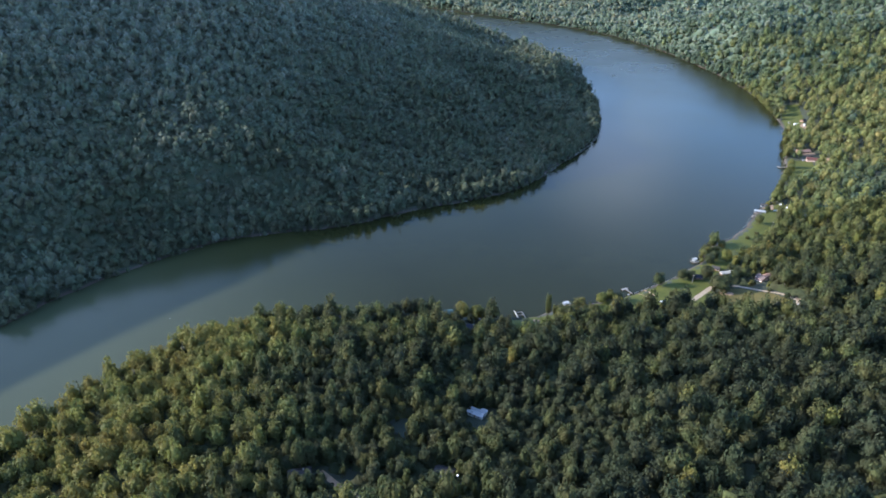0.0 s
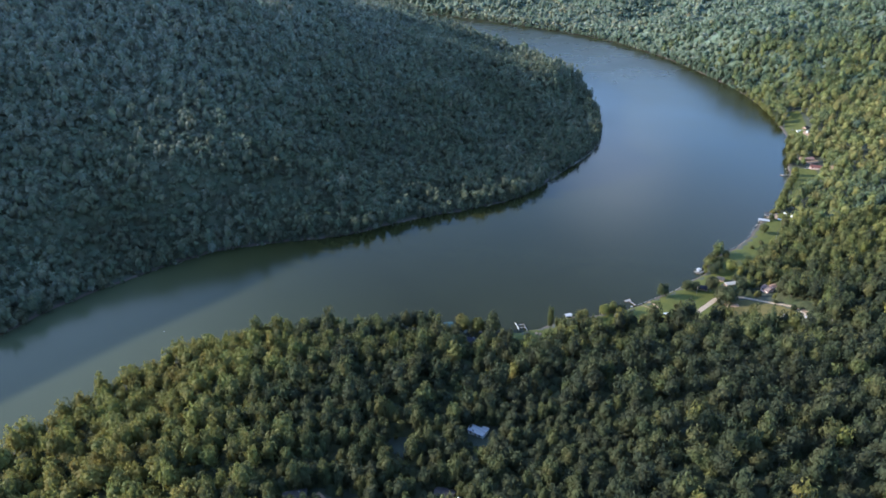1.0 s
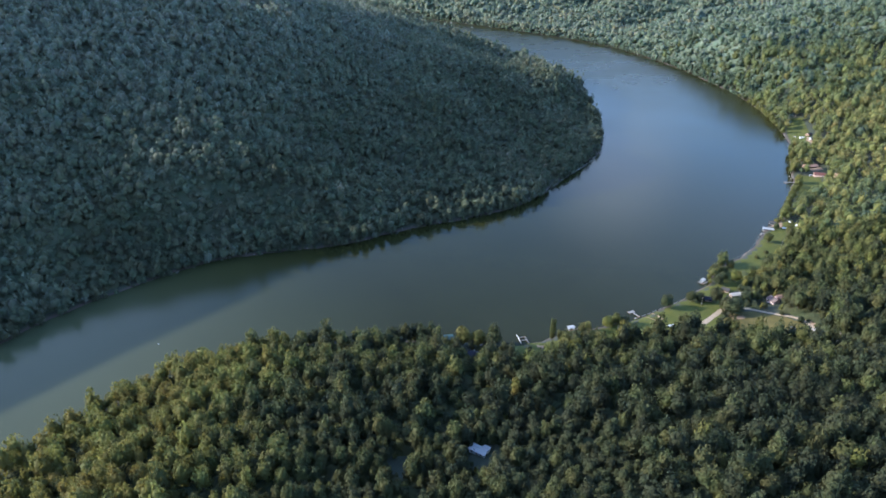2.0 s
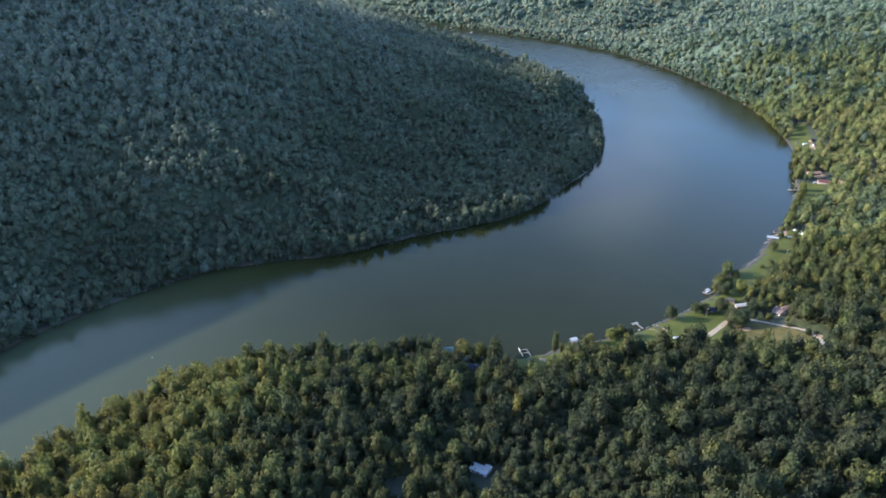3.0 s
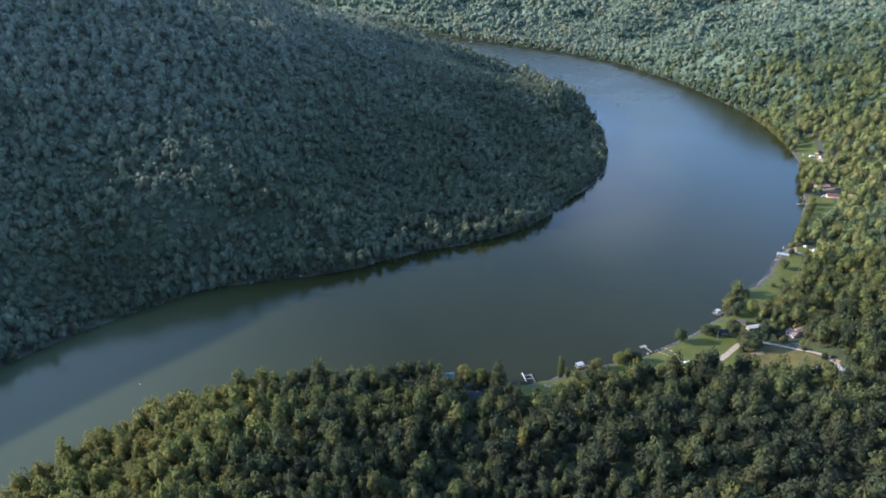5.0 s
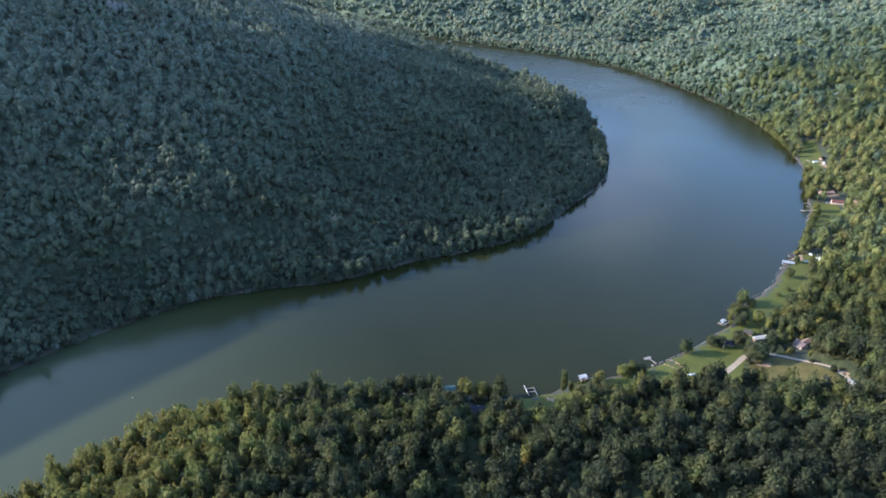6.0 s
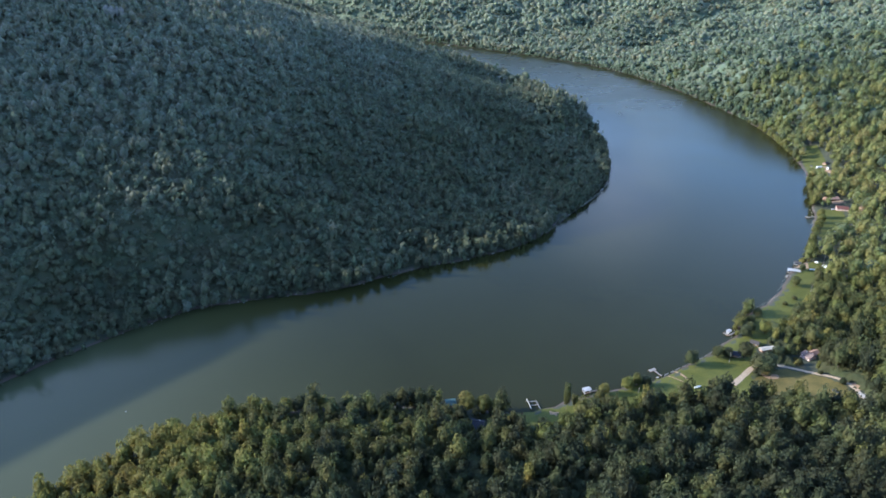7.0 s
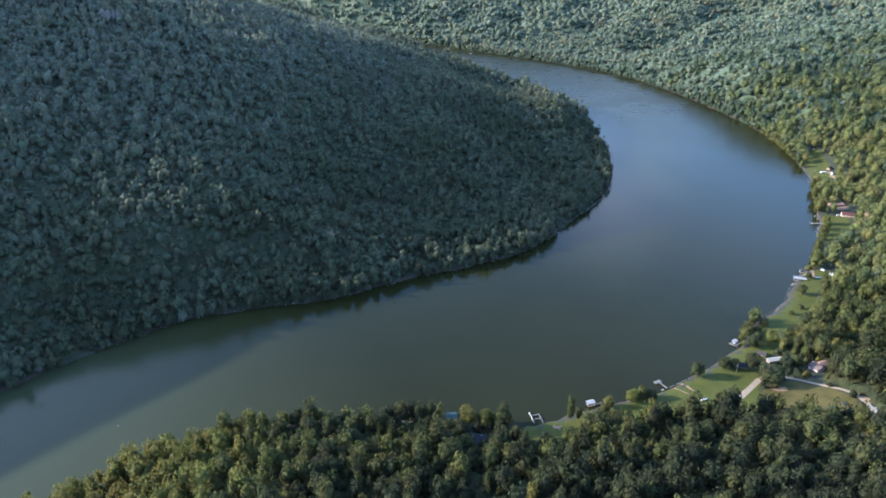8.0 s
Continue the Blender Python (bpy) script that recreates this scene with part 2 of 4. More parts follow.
BLUE_PAINT = mottled("blue_paint", (0.012, 0.016, 0.028), (0.02, 0.027, 0.042), 1.0, 0.3, 0.03)
RUBBER = mottled("rubber", (0.02, 0.02, 0.02), (0.035, 0.035, 0.035), 2.0, 0.9)
CANVAS = mottled("white_canvas", (0.48, 0.48, 0.46), (0.6, 0.6, 0.58), 1.5, 0.8)
# ---------------------------------------------------------------- the lie of the land
OUTER_BANK = [(-330, -600), (-320, -200), (-318, 50), (-312, 200), (-290, 290), (-252, 352), (-214, 402), (-168, 432),
              (-120, 447), (-60, 455), (4, 454), (63, 449), (109, 467), (140, 476), (171, 489), (194, 503), (219, 518), (251, 546), (281, 584), (319, 612),
              (369, 674), (386, 688), (405, 708), (431, 752), (462, 808), (509, 906), (554, 1015), (585, 1169), (592, 1286), (575, 1453),
              (542, 1633), (461, 1862), (362, 2001), (212, 2162), (17, 2350), (-250, 2580), (-700, 2850)]
INNER_BANK = [(-560, -600), (-520, -200), (-470, 50), (-425, 250), (-390, 370), (-351, 470), (-285, 548), (-228, 594),
              (-153, 616), (-101, 632), (-26, 675), (40, 703), (100, 743), (149, 809), (201, 887), (236, 951),
              (257, 1029), (279, 1187), (284, 1405), (250, 1560), (165, 1720), (50, 1860), (-120, 2010), (-380, 2220),
              (-800, 2450)]
# rounded rises and hollows: x, y, spread, height
RISES = [(-900, 1400, 700, 276), (900, 3000, 700, 255), (1300, 1300, 400, 165), (-500, 3000, 240, 145),
         (200, 900, 240, -88), (200, 2100, 400, -127), (-200, 500, 150, -44), (500, -200, 400, 87),
         (-900, 500, 240, 60), (700, 2600, 150, -54), (-430, 1080, 150, 36), (1200, 2200, 240, 61),
         (200, 3000, 240, 49), (700, 1100, 150, -35), (200, 500, 150, -28), (110, 1480, 130, -52),
         (-400, 200, 150, -73), (-100, 800, 90, -40), (-500, 1620, 180, -35), (-400, 600, 90, -41),
         # the last rise in this row is added out of view to shade the hill
         (-700, 100, 150, 24), (800, 700, 150, 19), (0, 300, 90, -15), (-1150, 990, 220, 270),
         # hollows added out of view to set the hill's shadow edge on the river
         (-510, 490, 70, -28), (-530, 395, 70, -22),
         # the spur above the bend and the side valley behind it
         (654, 1915, 50, 16), (735, 1935, 55, 18), (820, 1958, 60, 16), (600, 2030, 60, -38), (700, 2065, 62, -46),
         (800, 2095, 65, -48), (910, 2125, 70, -45), (1030, 2160, 75, -40)]


def smooth(v):
    v = np.clip(v, 0, 1)
    return v * v * (3 - 2 * v)


def spline(points, n=8):
    """A smooth line through the points."""
    p = np.array(points, float)
    p = np.vstack([2 * p[0] - p[1], p, 2 * p[-1] - p[-2]])
    out = []
    for i in range(1, len(p) - 2):
        a, b, c, d = p[i - 1:i + 3]
        for k in range(n):
            s = k / n
            out.append(0.5 * (2 * b + (c - a) * s + (2 * a - 5 * b + 4 * c - d) * s * s + (3 * b - a - 3 * c + d) * s ** 3))
    out.append(p[-2])
    return np.array(out)


def to_line(q, line):
    """Distance of the points q from a line of points."""
    best = np.full(len(q), 1e9)
    for a, b in zip(line[:-1], line[1:]):
        e, w = b - a, q - a
        s = np.clip((w @ e) / (e @ e), 0, 1)
        best = np.minimum(best, np.hypot(w[:, 0] - s * e[0], w[:, 1] - s * e[1]))
    return best


def inside(q, ring):
    hit = np.zeros(len(q), bool)
    for a, b in zip(ring, np.roll(ring, -1, 0)):
        if a[1] != b[1]:
            over = (a[1] > q[:, 1]) != (b[1] > q[:, 1])
            hit ^= over & (q[:, 0] < (b[0] - a[0]) * (q[:, 1] - a[1]) / (b[1] - a[1]) + a[0])
    return hit


BANK_A, BANK_B = spline(OUTER_BANK), spline(INNER_BANK)
RIVER = np.vstack([BANK_A, BANK_B[::-1]])


def shore(q):
    """Metres from the water's edge: positive on land."""
    d = np.minimum(to_line(q, BANK_A), to_line(q, BANK_B))
    return np.where(inside(q, RIVER), -d, d)


def waves(q, size, seed):
    """Soft uneven waves of about that size, -1 to 1."""
    rnd = np.random.RandomState(seed)
    out = np.zeros(len(q))
    for k in range(7):
        a, f, ph = rnd.uniform(0, 6.28), rnd.uniform(0.6, 1.7) / size * 6.28, rnd.uniform(0, 6.28)
        out += np.sin((q[:, 0] * math.cos(a) + q[:, 1] * math.sin(a)) * f + ph) / 4
    return out


def height_raw(q):
    d = shore(q) + 1.5 * waves(q, 45, 3)
    hill = np.zeros(len(q))
    for x, y, spread, high in RISES:
        hill += high * np.exp(-((q[:, 0] - x) ** 2 + (q[:, 1] - y) ** 2) / (2 * spread ** 2))
    far = np.hypot(q[:, 0], q[:, 1] - 800)
    hill += 190 * smooth((far - 2300) / 1200) * (0.8 + 0.25 * waves(q, 1500, 5))
    hill += waves(q, 260, 8) * (7 + 9 * smooth((q[:, 1] - 1600) / 300)) * smooth(hill / 60)
    # uneven western ridge, added to roughen the shadow's edge on the river
    hill += (waves(q, 110, 12) * 4 - 2) * smooth((-760 - q[:, 0]) / 80) * smooth(hill / 60)
    land = 0.5 + 1.2 * smooth(d / 6) + 0.02 * np.clip(d, 0, 150) + np.maximum(hill, 0) * smooth((d - 4) / 90)
    return np.where(d > 0, land, np.maximum(-4.0, d * 0.7))


def axis(lo, hi, step, low, high):
    """Even steps from lo to hi, then wider and wider ones out to low and high."""
    mid, a, b, s = list(np.arange(lo, hi + 0.1, step)), [lo], [hi], step
    while a[-1] > low or b[-1] < high:
        s *= 1.16
        a.append(max(low, a[-1] - s)), b.append(min(high, b[-1] + s))
    return np.array(sorted(set(a[1:]) | set(mid) | set(b[1:])))


GX, GY = axis(-620, 1060, 9.0, -4600, 4900), axis(180, 2180, 9.0, -2600, 4900)
GRID = np.stack(np.meshgrid(GX, GY), -1)
GZ = height_raw(GRID.reshape(-1, 2)).reshape(len(GY), len(GX))


def height(q):
    """The ground's height, as its sheet has it."""
    q = np.atleast_2d(np.asarray(q, float))[:, :2]
    i = np.clip(np.searchsorted(GX, q[:, 0]) - 1, 0, len(GX) - 2)
    j = np.clip(np.searchsorted(GY, q[:, 1]) - 1, 0, len(GY) - 2)
    u, v = (q[:, 0] - GX[i]) / (GX[i + 1] - GX[i]), (q[:, 1] - GY[j]) / (GY[j + 1] - GY[j])
    low, top = GZ[j, i] * (1 - u) + GZ[j, i + 1] * u, GZ[j + 1, i] * (1 - u) + GZ[j + 1, i + 1] * u
    return low * (1 - v) + top * v


# ---------------------------------------------------------------- ground and water
def mesh_from(name, verts, faces, mat, smooth_faces=False):
    me = bpy.data.meshes.new(name)
    me.from_pydata([tuple(v) for v in verts], [], [tuple(f) for f in faces])
    me.materials.append(mat)
    if smooth_faces:
        me.polygons.foreach_set("use_smooth", [True] * len(me.polygons))
    me.update()
    return me


def make_ground():
    ny, nx = GZ.shape
    verts = np.concatenate([GRID.reshape(-1, 2), GZ.reshape(-1, 1)], 1)
    k = np.arange(ny * nx).reshape(ny, nx)
    faces = np.stack([k[:-1, :-1], k[:-1, 1:], k[1:, 1:], k[1:, :-1]], -1).reshape(-1, 4)
    ob = new("ground", mesh_from("ground", verts, faces, SOIL, True))
    return tagged(ob, "dark leaf-littered forest soil sloping down to the river", "ground", kind="structure")


def make_water():
    ring = [(-4500, -2500), (4800, -2500), (4800, 4800), (-4500, 4800)]
    ob = new("water", mesh_from("water", [(x, y, 0.0) for x, y in ring], [(0, 1, 2, 3)], WATER))
    return tagged(ob, "broad silty green-brown river lying calm in its bend", "river", kind="structure")


make_ground()
make_water()


# ---------------------------------------------------------------- trees
def ico(level):
    bm = bmesh.new()
    bmesh.ops.create_icosphere(bm, subdivisions=level, radius=1)
    bm.verts.ensure_lookup_table()
    v = np.array([x.co[:] for x in bm.verts])
    f = np.array([[x.index for x in p.verts] for p in bm.faces])
    bm.free()
    return v, f


def crown_shape(seed, level, clumps, leaf, tall, full=1.0, taper=0.0):
    """A crown about 1 wide in radius: rounded limb masses with leaf clumps standing off them. Its foot lies at z = 0."""
    rnd = np.random.RandomState(seed)
    n = rnd.randint(10, 15)
    ang, up = np.arange(n) * 2.4 + rnd.uniform(-0.5, 0.5, n), np.linspace(-0.55, 0.85, n) + rnd.uniform(-0.12, 0.12, n)
    off = rnd.uniform(0.42, 0.72, n) * np.sqrt(np.clip(1.1 - up ** 2 * 0.9, 0.05, 1))
    mid = np.stack([np.cos(ang) * off, np.sin(ang) * off, up], 1)
    mid = np.vstack([mid, [[0, 0, 0.1]], [[0, 0, -0.25]]])
    rad = np.concatenate([rnd.uniform(0.25, 0.42, n) * full, [0.62 * full, 0.55]])

    def surface(ways):
        far = np.zeros(len(ways))
        for c, r in zip(mid, rad):
            b = ways @ c
            s = b * b - (c @ c - r * r)
            far = np.maximum(far, np.where(s > 0, b + np.sqrt(np.maximum(s, 0)), 0))
        return np.maximum(far, 0.3)

    cv, cf = ico(level)
    cv = cv * (surface(cv) * 0.82)[:, None]
    # leaf clumps over the outer side of each limb mass
    at, ways = np.zeros((0, 3)), np.zeros((0, 3))
    while len(at) < clumps:
        k = rnd.choice(len(rad), clumps, p=rad ** 2 / (rad ** 2).sum())
        w = rnd.normal(size=(clumps, 3))
        w[:, 2] += 0.35
        w /= np.linalg.norm(w, axis=1)[:, None]
        p = mid[k] + w * (rad[k] * rnd.uniform(0.86, 1.15, clumps))[:, None]
        deep = (np.linalg.norm(p[:, None] - mid[None], axis=2) < rad[None] * 0.84).any(1)
        keep = ~deep & (p[:, 2] > -0.75)
        at, ways = np.vstack([at, p[keep]]), np.vstack([ways, w[keep]])
    at, ways = at[:clumps], ways[:clumps]
    face = ways + rnd.normal(size=(clumps, 3)) * 0.34
    face /= np.linalg.norm(face, axis=1)[:, None]
    side = np.cross(face, rnd.normal(size=(clumps, 3)))
    side /= np.linalg.norm(side, axis=1)[:, None]
    other = np.cross(face, side)
    size = leaf * rnd.uniform(0.6, 1.35, clumps)
    tri = []
    for a in (0.0, 2.1, 4.2):
        a = a + rnd.uniform(-0.5, 0.5, clumps)
        tri.append(at + (side * np.cos(a)[:, None] + other * np.sin(a)[:, None]) * size[:, None])
    lv = np.stack(tri, 1).reshape(-1, 3)
    lf = np.arange(clumps * 3).reshape(-1, 3) + len(cv)
    v, f = np.vstack([cv, lv]), np.vstack([cf, lf])
    v[:, :2] *= (1.0 + 0.25 * taper - taper * np.clip((v[:, 2] + 0.3) / 1.3, 0, 1))[:, None]
    v[:, 2] = (v[:, 2] + 0.85) * tall
    return v, f


def trunk_shape(sides):
    """A bare tapered trunk, 1 high, 1 wide at its foot in radius."""
    a = np.arange(sides) * 6.2832 / sides
    v = np.vstack([np.stack([np.cos(a), np.sin(a), a * 0], 1), [[0, 0, 1]]])
    f = np.array([[k, (k + 1) % sides, sides] for k in range(sides)])
    return v, f


def scatter(x0, x1, y0, y1, gap, seed):
    """Uneven rows of spots about gap apart."""
    rnd = np.random.RandomState(seed)
    xs, ys = np.arange(x0, x1, gap), np.arange(y0, y1, gap * 0.87)
    gx, gy = np.meshgrid(xs, ys)
    gx = gx + (np.arange(len(ys)) % 2)[:, None] * gap / 2
    q = np.stack([gx, gy], -1).reshape(-1, 2)
    return q + rnd.uniform(-0.40, 0.40, q.shape) * gap


def tints(q, seed, mean, jump=0.17):
    """Each tree's tint: drifts over the wood, jumps from tree to tree."""
    rnd = np.random.RandomState(seed)
    t = mean + 0.13 * waves(q, 130, 21) + rnd.normal(size=len(q)) * jump
    t = np.clip(t, 0.01, 0.92)
    odd = rnd.uniform(size=len(q))
    t = np.where(odd > 0.994, rnd.uniform(0.85, 0.97, len(q)), t)
    return np.clip(t, 0.01, 0.999)


def wood(name, label, q, radius, shapes, seed, mean=0.42, sink=0.0, trunks=True, stems=(0.5, 1.0), jump=0.17, foliage=LOWLAND):
    """Many trees in one mesh: at the spots q, with crowns of about that radius."""
    rnd = np.random.RandomState(seed)
    z = height(q)
    r = radius * (0.55 + rnd.uniform(0, 1, len(q)) ** 1.4 * 1.05)
    tall = rnd.uniform(0.8, 1.28, len(q))
    stem = r * rnd.uniform(*stems, len(q)) - sink
    turn, pick, tint = rnd.uniform(0, 6.28, len(q)), rnd.randint(0, len(shapes), len(q)), tints(q, seed + 1, mean, jump) - 0.05
    vs, fs, ts, mats, base = [], [], [], [], 0
    tv, tf = trunk_shape(3)
    for k, (sv, sf) in enumerate(shapes):
        ids = np.nonzero(pick == k)[0]
        if not len(ids):
            continue
        c, s = np.cos(turn[ids])[:, None], np.sin(turn[ids])[:, None]
        x = (sv[:, 0] * c - sv[:, 1] * s) * r[ids, None] + q[ids, 0, None]
        y = (sv[:, 0] * s + sv[:, 1] * c) * r[ids, None] + q[ids, 1, None]
        h = sv[:, 2] * (r[ids] * tall[ids])[:, None] + (z[ids] + stem[ids])[:, None]
        v = np.stack([x, y, h], -1)
        f = sf[None] + (np.arange(len(ids)) * len(sv))[:, None, None] + base
        vs.append(v.reshape(-1, 3)), fs.append(f.reshape(-1, 3))
        ts.append(np.repeat(tint[ids], len(sv))), mats.append(np.zeros(len(ids) * len(sf), int))
        base += len(ids) * len(sv)
    if not trunks:
        tf = tf[:0]
    v = tv[None] * np.stack([r * 0.07, r * 0.07, stem + r * 1.2], 1)[:, None] + np.concatenate([q, z[:, None] - 0.3], 1)[:, None]
    f = tf[None] + (np.arange(len(q)) * len(tv))[:, None, None] + base
    vs.append(v.reshape(-1, 3)), fs.append(f.reshape(-1, 3).astype(int))
    ts.append(np.repeat(tint, len(tv))), mats.append(np.ones(len(q) * len(tf), int))
    v, f, t, mi = np.vstack(vs), np.vstack(fs), np.concatenate(ts), np.concatenate(mats)
    me = bpy.data.meshes.new(name)
    me.vertices.add(len(v)), me.loops.add(len(f) * 3), me.polygons.add(len(f))
    me.vertices.foreach_set("co", v.ravel())
    me.loops.foreach_set("vertex_index", f.ravel().astype(np.int32))
    me.polygons.foreach_set("loop_start", np.arange(len(f), dtype=np.int32) * 3)
    me.polygons.foreach_set("material_index", mi.astype(np.int32))
    me.polygons.foreach_set("use_smooth", np.ones(len(f), bool))
    me.materials.append(foliage), me.materials.append(BARK)
    me.attributes.new("tint", "FLOAT", "POINT").data.foreach_set("value", t.astype(np.float32))
    me.update()
    return tagged(new(name, me), label, "forest", kind="stuff")


def clear_of(q, rings=(), lines=(), spots=()):
    """Which spots lie clear of the clearings: rings of points, (line, width) strips, (x, y, radius) rounds."""
    ok = np.ones(len(q), bool)
    for ring in rings:
        ok &= ~inside(q, np.array(ring, float))
    for line, width in lines:
        ok &= to_line(q, spline(line, 4)) > width
    for x, y, rr in spots:
        ok &= np.hypot(q[:, 0] - x, q[:, 1] - y) > rr
    return ok


# ---------------------------------------------------------------- clearings, roads and woods
LAWN_DRIVE = [(132, 466), (150, 479), (168, 486), (188, 498), (203, 506), (226, 522), (250, 542), (262, 545), (262, 520), (256, 505), (246, 492), (228, 452), (208, 452), (190, 452), (152, 446)]
LAWN_ROAD = [(232, 472), (252, 494), (272, 496), (290, 482), (300, 466), (296, 434), (274, 432), (248, 444), (230, 458)]
LAWN_DOCKS = [(278, 574), (286, 583), (318, 606), (346, 640), (378, 678), (398, 690), (414, 672), (398, 655), (372, 640), (356, 606), (326, 578), (302, 560)]
LAWN_BACK = [(252, 530), (256, 544), (270, 562), (280, 572), (294, 566), (290, 544), (274, 530), (262, 522)]
LAWN_RED = [(436, 752), (450, 770), (474, 818), (486, 838), (512, 832), (502, 806), (478, 770), (452, 742)]
LAWN_CAMP = [(530, 936), (541, 968), (560, 1024), (583, 1076), (600, 1110), (620, 1096), (596, 1024), (578, 990), (562, 950), (552, 928)]
LAWN_COVE = [(52, 424), (44, 434), (44, 446), (62, 452), (84, 450), (100, 457), (110, 465), (136, 473), (152, 479), (156, 452), (130, 444), (108, 446), (98, 440), (88, 426), (70, 420)]
LAWN_WHITE = [(12, 296), (12, 308), (34, 313), (38, 302), (28, 292)]
RINGS = [LAWN_DRIVE, LAWN_BACK, LAWN_ROAD, LAWN_DOCKS, LAWN_RED, LAWN_CAMP, LAWN_COVE, LAWN_WHITE]
DRIVE = [(222, 474), (236, 487), (249, 498), (262, 501), (274, 497), (286, 487), (300, 472), (302, 456), (300, 440), (310, 415)]
LANE = [(402, 555), (392, 578), (388, 592), (396, 610)]
TRACK = [(-68, 252), (-58, 243), (-46, 233), (-36, 222)]
COVE_TRACK = [(-40, 404), (-26, 414), (-14, 428), (-6, 440)]
WATERSIDE = [[(160, 484), (185, 497), (203, 507), (226, 523), (250, 545)], [(290, 590), (320, 612), (346, 643), (384, 686)], [(50, 448), (85, 454), (109, 468), (135, 475)],
             [(440, 765), (462, 806), (480, 842)], [(536, 960), (556, 1010), (566, 1040)]]
LINES = [*((line, 5.5) for line in WATERSIDE), (DRIVE, 5.5), (LANE, 6), (TRACK, 6), (COVE_TRACK, 3.5)]
SPOTS = [(17, 447, 8), (29, 447, 8), (20, 432, 9), (33, 431, 8), (572, 978, 11), (592, 985, 10), (-438, 976, 9), (-422, 1100, 13), (-575, 872, 9), (23, 304, 10), (24, 291, 9), (22, 281, 6), (290, 497, 9), (262, 512, 9), (24, 412, 8), (4, 238, 6), (194, 461, 11), (509, 812, 9), (520, 850, 10), (-80, 246, 8), (0, 248, 8), (8, 243, 6), (298, 508, 13), (272, 523, 12), (23, 424, 8), (5, 451, 9), (517, 866, 14), (509, 831, 13),
         (575, 997, 14), (442, 739, 9), (402, 671, 9), (66, 452, 12), (110, 472, 12), (241, 514, 10), (286, 456, 8), (252, 553, 7), (-24, 292, 11), (-50, 250, 7)]

NEAR_SHAPES = [crown_shape(100 + k, 1, 195, 0.15, 1.0 + 0.14 * (k % 5), 1.1, 0.05 + 0.1 * (k % 4)) for k in range(16)]
MID_SHAPES = [crown_shape(200 + k, 1, 88, 0.185, 0.95 + 0.14 * (k % 5), 1.05, 0.1 + 0.1 * (k % 4)) for k in range(12)]
HILL_SHAPES = [crown_shape(250 + k, 1, 15, 0.34, 0.9 + 0.12 * (k % 5), 1.0, 0.08 * (k % 4)) for k in range(12)]
DISTANT_SHAPES = [crown_shape(350 + k, 1, 4, 0.4, 0.7 + 0.15 * (k % 3), 1.05) for k in range(8)]
FAR_SHAPES = [crown_shape(300 + k, 1, 10, 0.36, 0.7 + 0.15 * (k % 3)) for k in range(8)]


def spots_for(x0, x1, y0, y1, gap, seed, keep):
    q = scatter(x0, x1, y0, y1, gap, seed)
    d = shore(q)
    q, d = q[(d > 2.5)], d[d > 2.5]
    return q[keep(q) & clear_of(q, RINGS, LINES, SPOTS)]


west = lambda q: to_line(q, BANK_B) < to_line(q, BANK_A)
# tint painted darker under cloud shade, lighter and yellower where sun falls
near_light_tint = lambda q: 0.17 - 0.11 * smooth((q[:, 0] - 10) / 70) * smooth((420 - q[:, 1]) / 60) + 0.08 * smooth((q[:, 1] - 330) / 60) * smooth((160 - q[:, 0]) / 80) + 0.74 * smooth((-50 - q[:, 0]) / 150) + 0.40 * smooth((q[:, 1] - 470) / 120) * (q[:, 0] > 150)


def understorey(name, label, x0, x1, y0, y1, cell, keep, up, tint, foliage):
    """The leafy layer below a wood's crowns, rising and falling from sapling to sapling."""
    rnd = np.random.RandomState(71)
    gx, gy = np.meshgrid(np.arange(x0, x1, cell), np.arange(y0, y1, cell))
    q = np.stack([gx, gy], -1).reshape(-1, 2) + rnd.uniform(-0.3, 0.3, (gx.size, 2)) * cell
    d = shore(q)
    inner = (d > 9) & keep(q) & clear_of(q, RINGS, LINES, SPOTS)
    z = height(q) + np.where(inner, up * rnd.uniform(0.25, 1.45, len(q)), -0.3)
    k = np.arange(len(q)).reshape(gx.shape)
    f = np.stack([k[:-1, :-1], k[:-1, 1:], k[1:, 1:], k[1:, :-1]], -1).reshape(-1, 4)
    f = f[inner[f].any(1) & (d > 3)[f].all(1)]
    used, idx = np.unique(f, return_inverse=True)
    me = mesh_from(name, np.concatenate([q, z[:, None]], 1)[used], idx.reshape(-1, 4), foliage, True)
    me.attributes.new("tint", "FLOAT", "POINT").data.foreach_set("value", (tint + rnd.normal(size=len(used)) * 0.08).astype(np.float32))
    return tagged(new(name, me), label, "undergrowth", kind="stuff")


near = spots_for(-330, 520, 205, 640, 7.1, 1, lambda q: ~west(q) & (q[:, 0] < q[:, 1] * 0.95 + 30) & (q[:, 0] > -q[:, 1] * 1.05 - 30))
single = (np.abs(near[:, 0] - 5) < 95) & (near[:, 1] > 232) & (near[:, 1] < 318)
wood("forest_near_bank", "dense green and olive broadleaf wood on the near bank", near[~single], 4.2, NEAR_SHAPES, 11, near_light_tint(near[~single]), jump=0.2)
understorey("near_understorey", "dense young trees and saplings under the near wood", -330, 520, 205, 640, 3.2, lambda q: ~west(q) & (q[:, 0] < q[:, 1] * 0.95 + 30), 5.0, 0.16, LOWLAND)
on_hill = lambda q: west(q) & (q[:, 0] > -q[:, 1] * 0.76 - 40) & (q[:, 0] * 0.75 + q[:, 1] < 1450)
q = np.vstack([spots_for(-700, 260, 280, 780, 6.3, 2, on_hill), spots_for(-800, 330, 780, 1520, 7.1, 5, on_hill)])
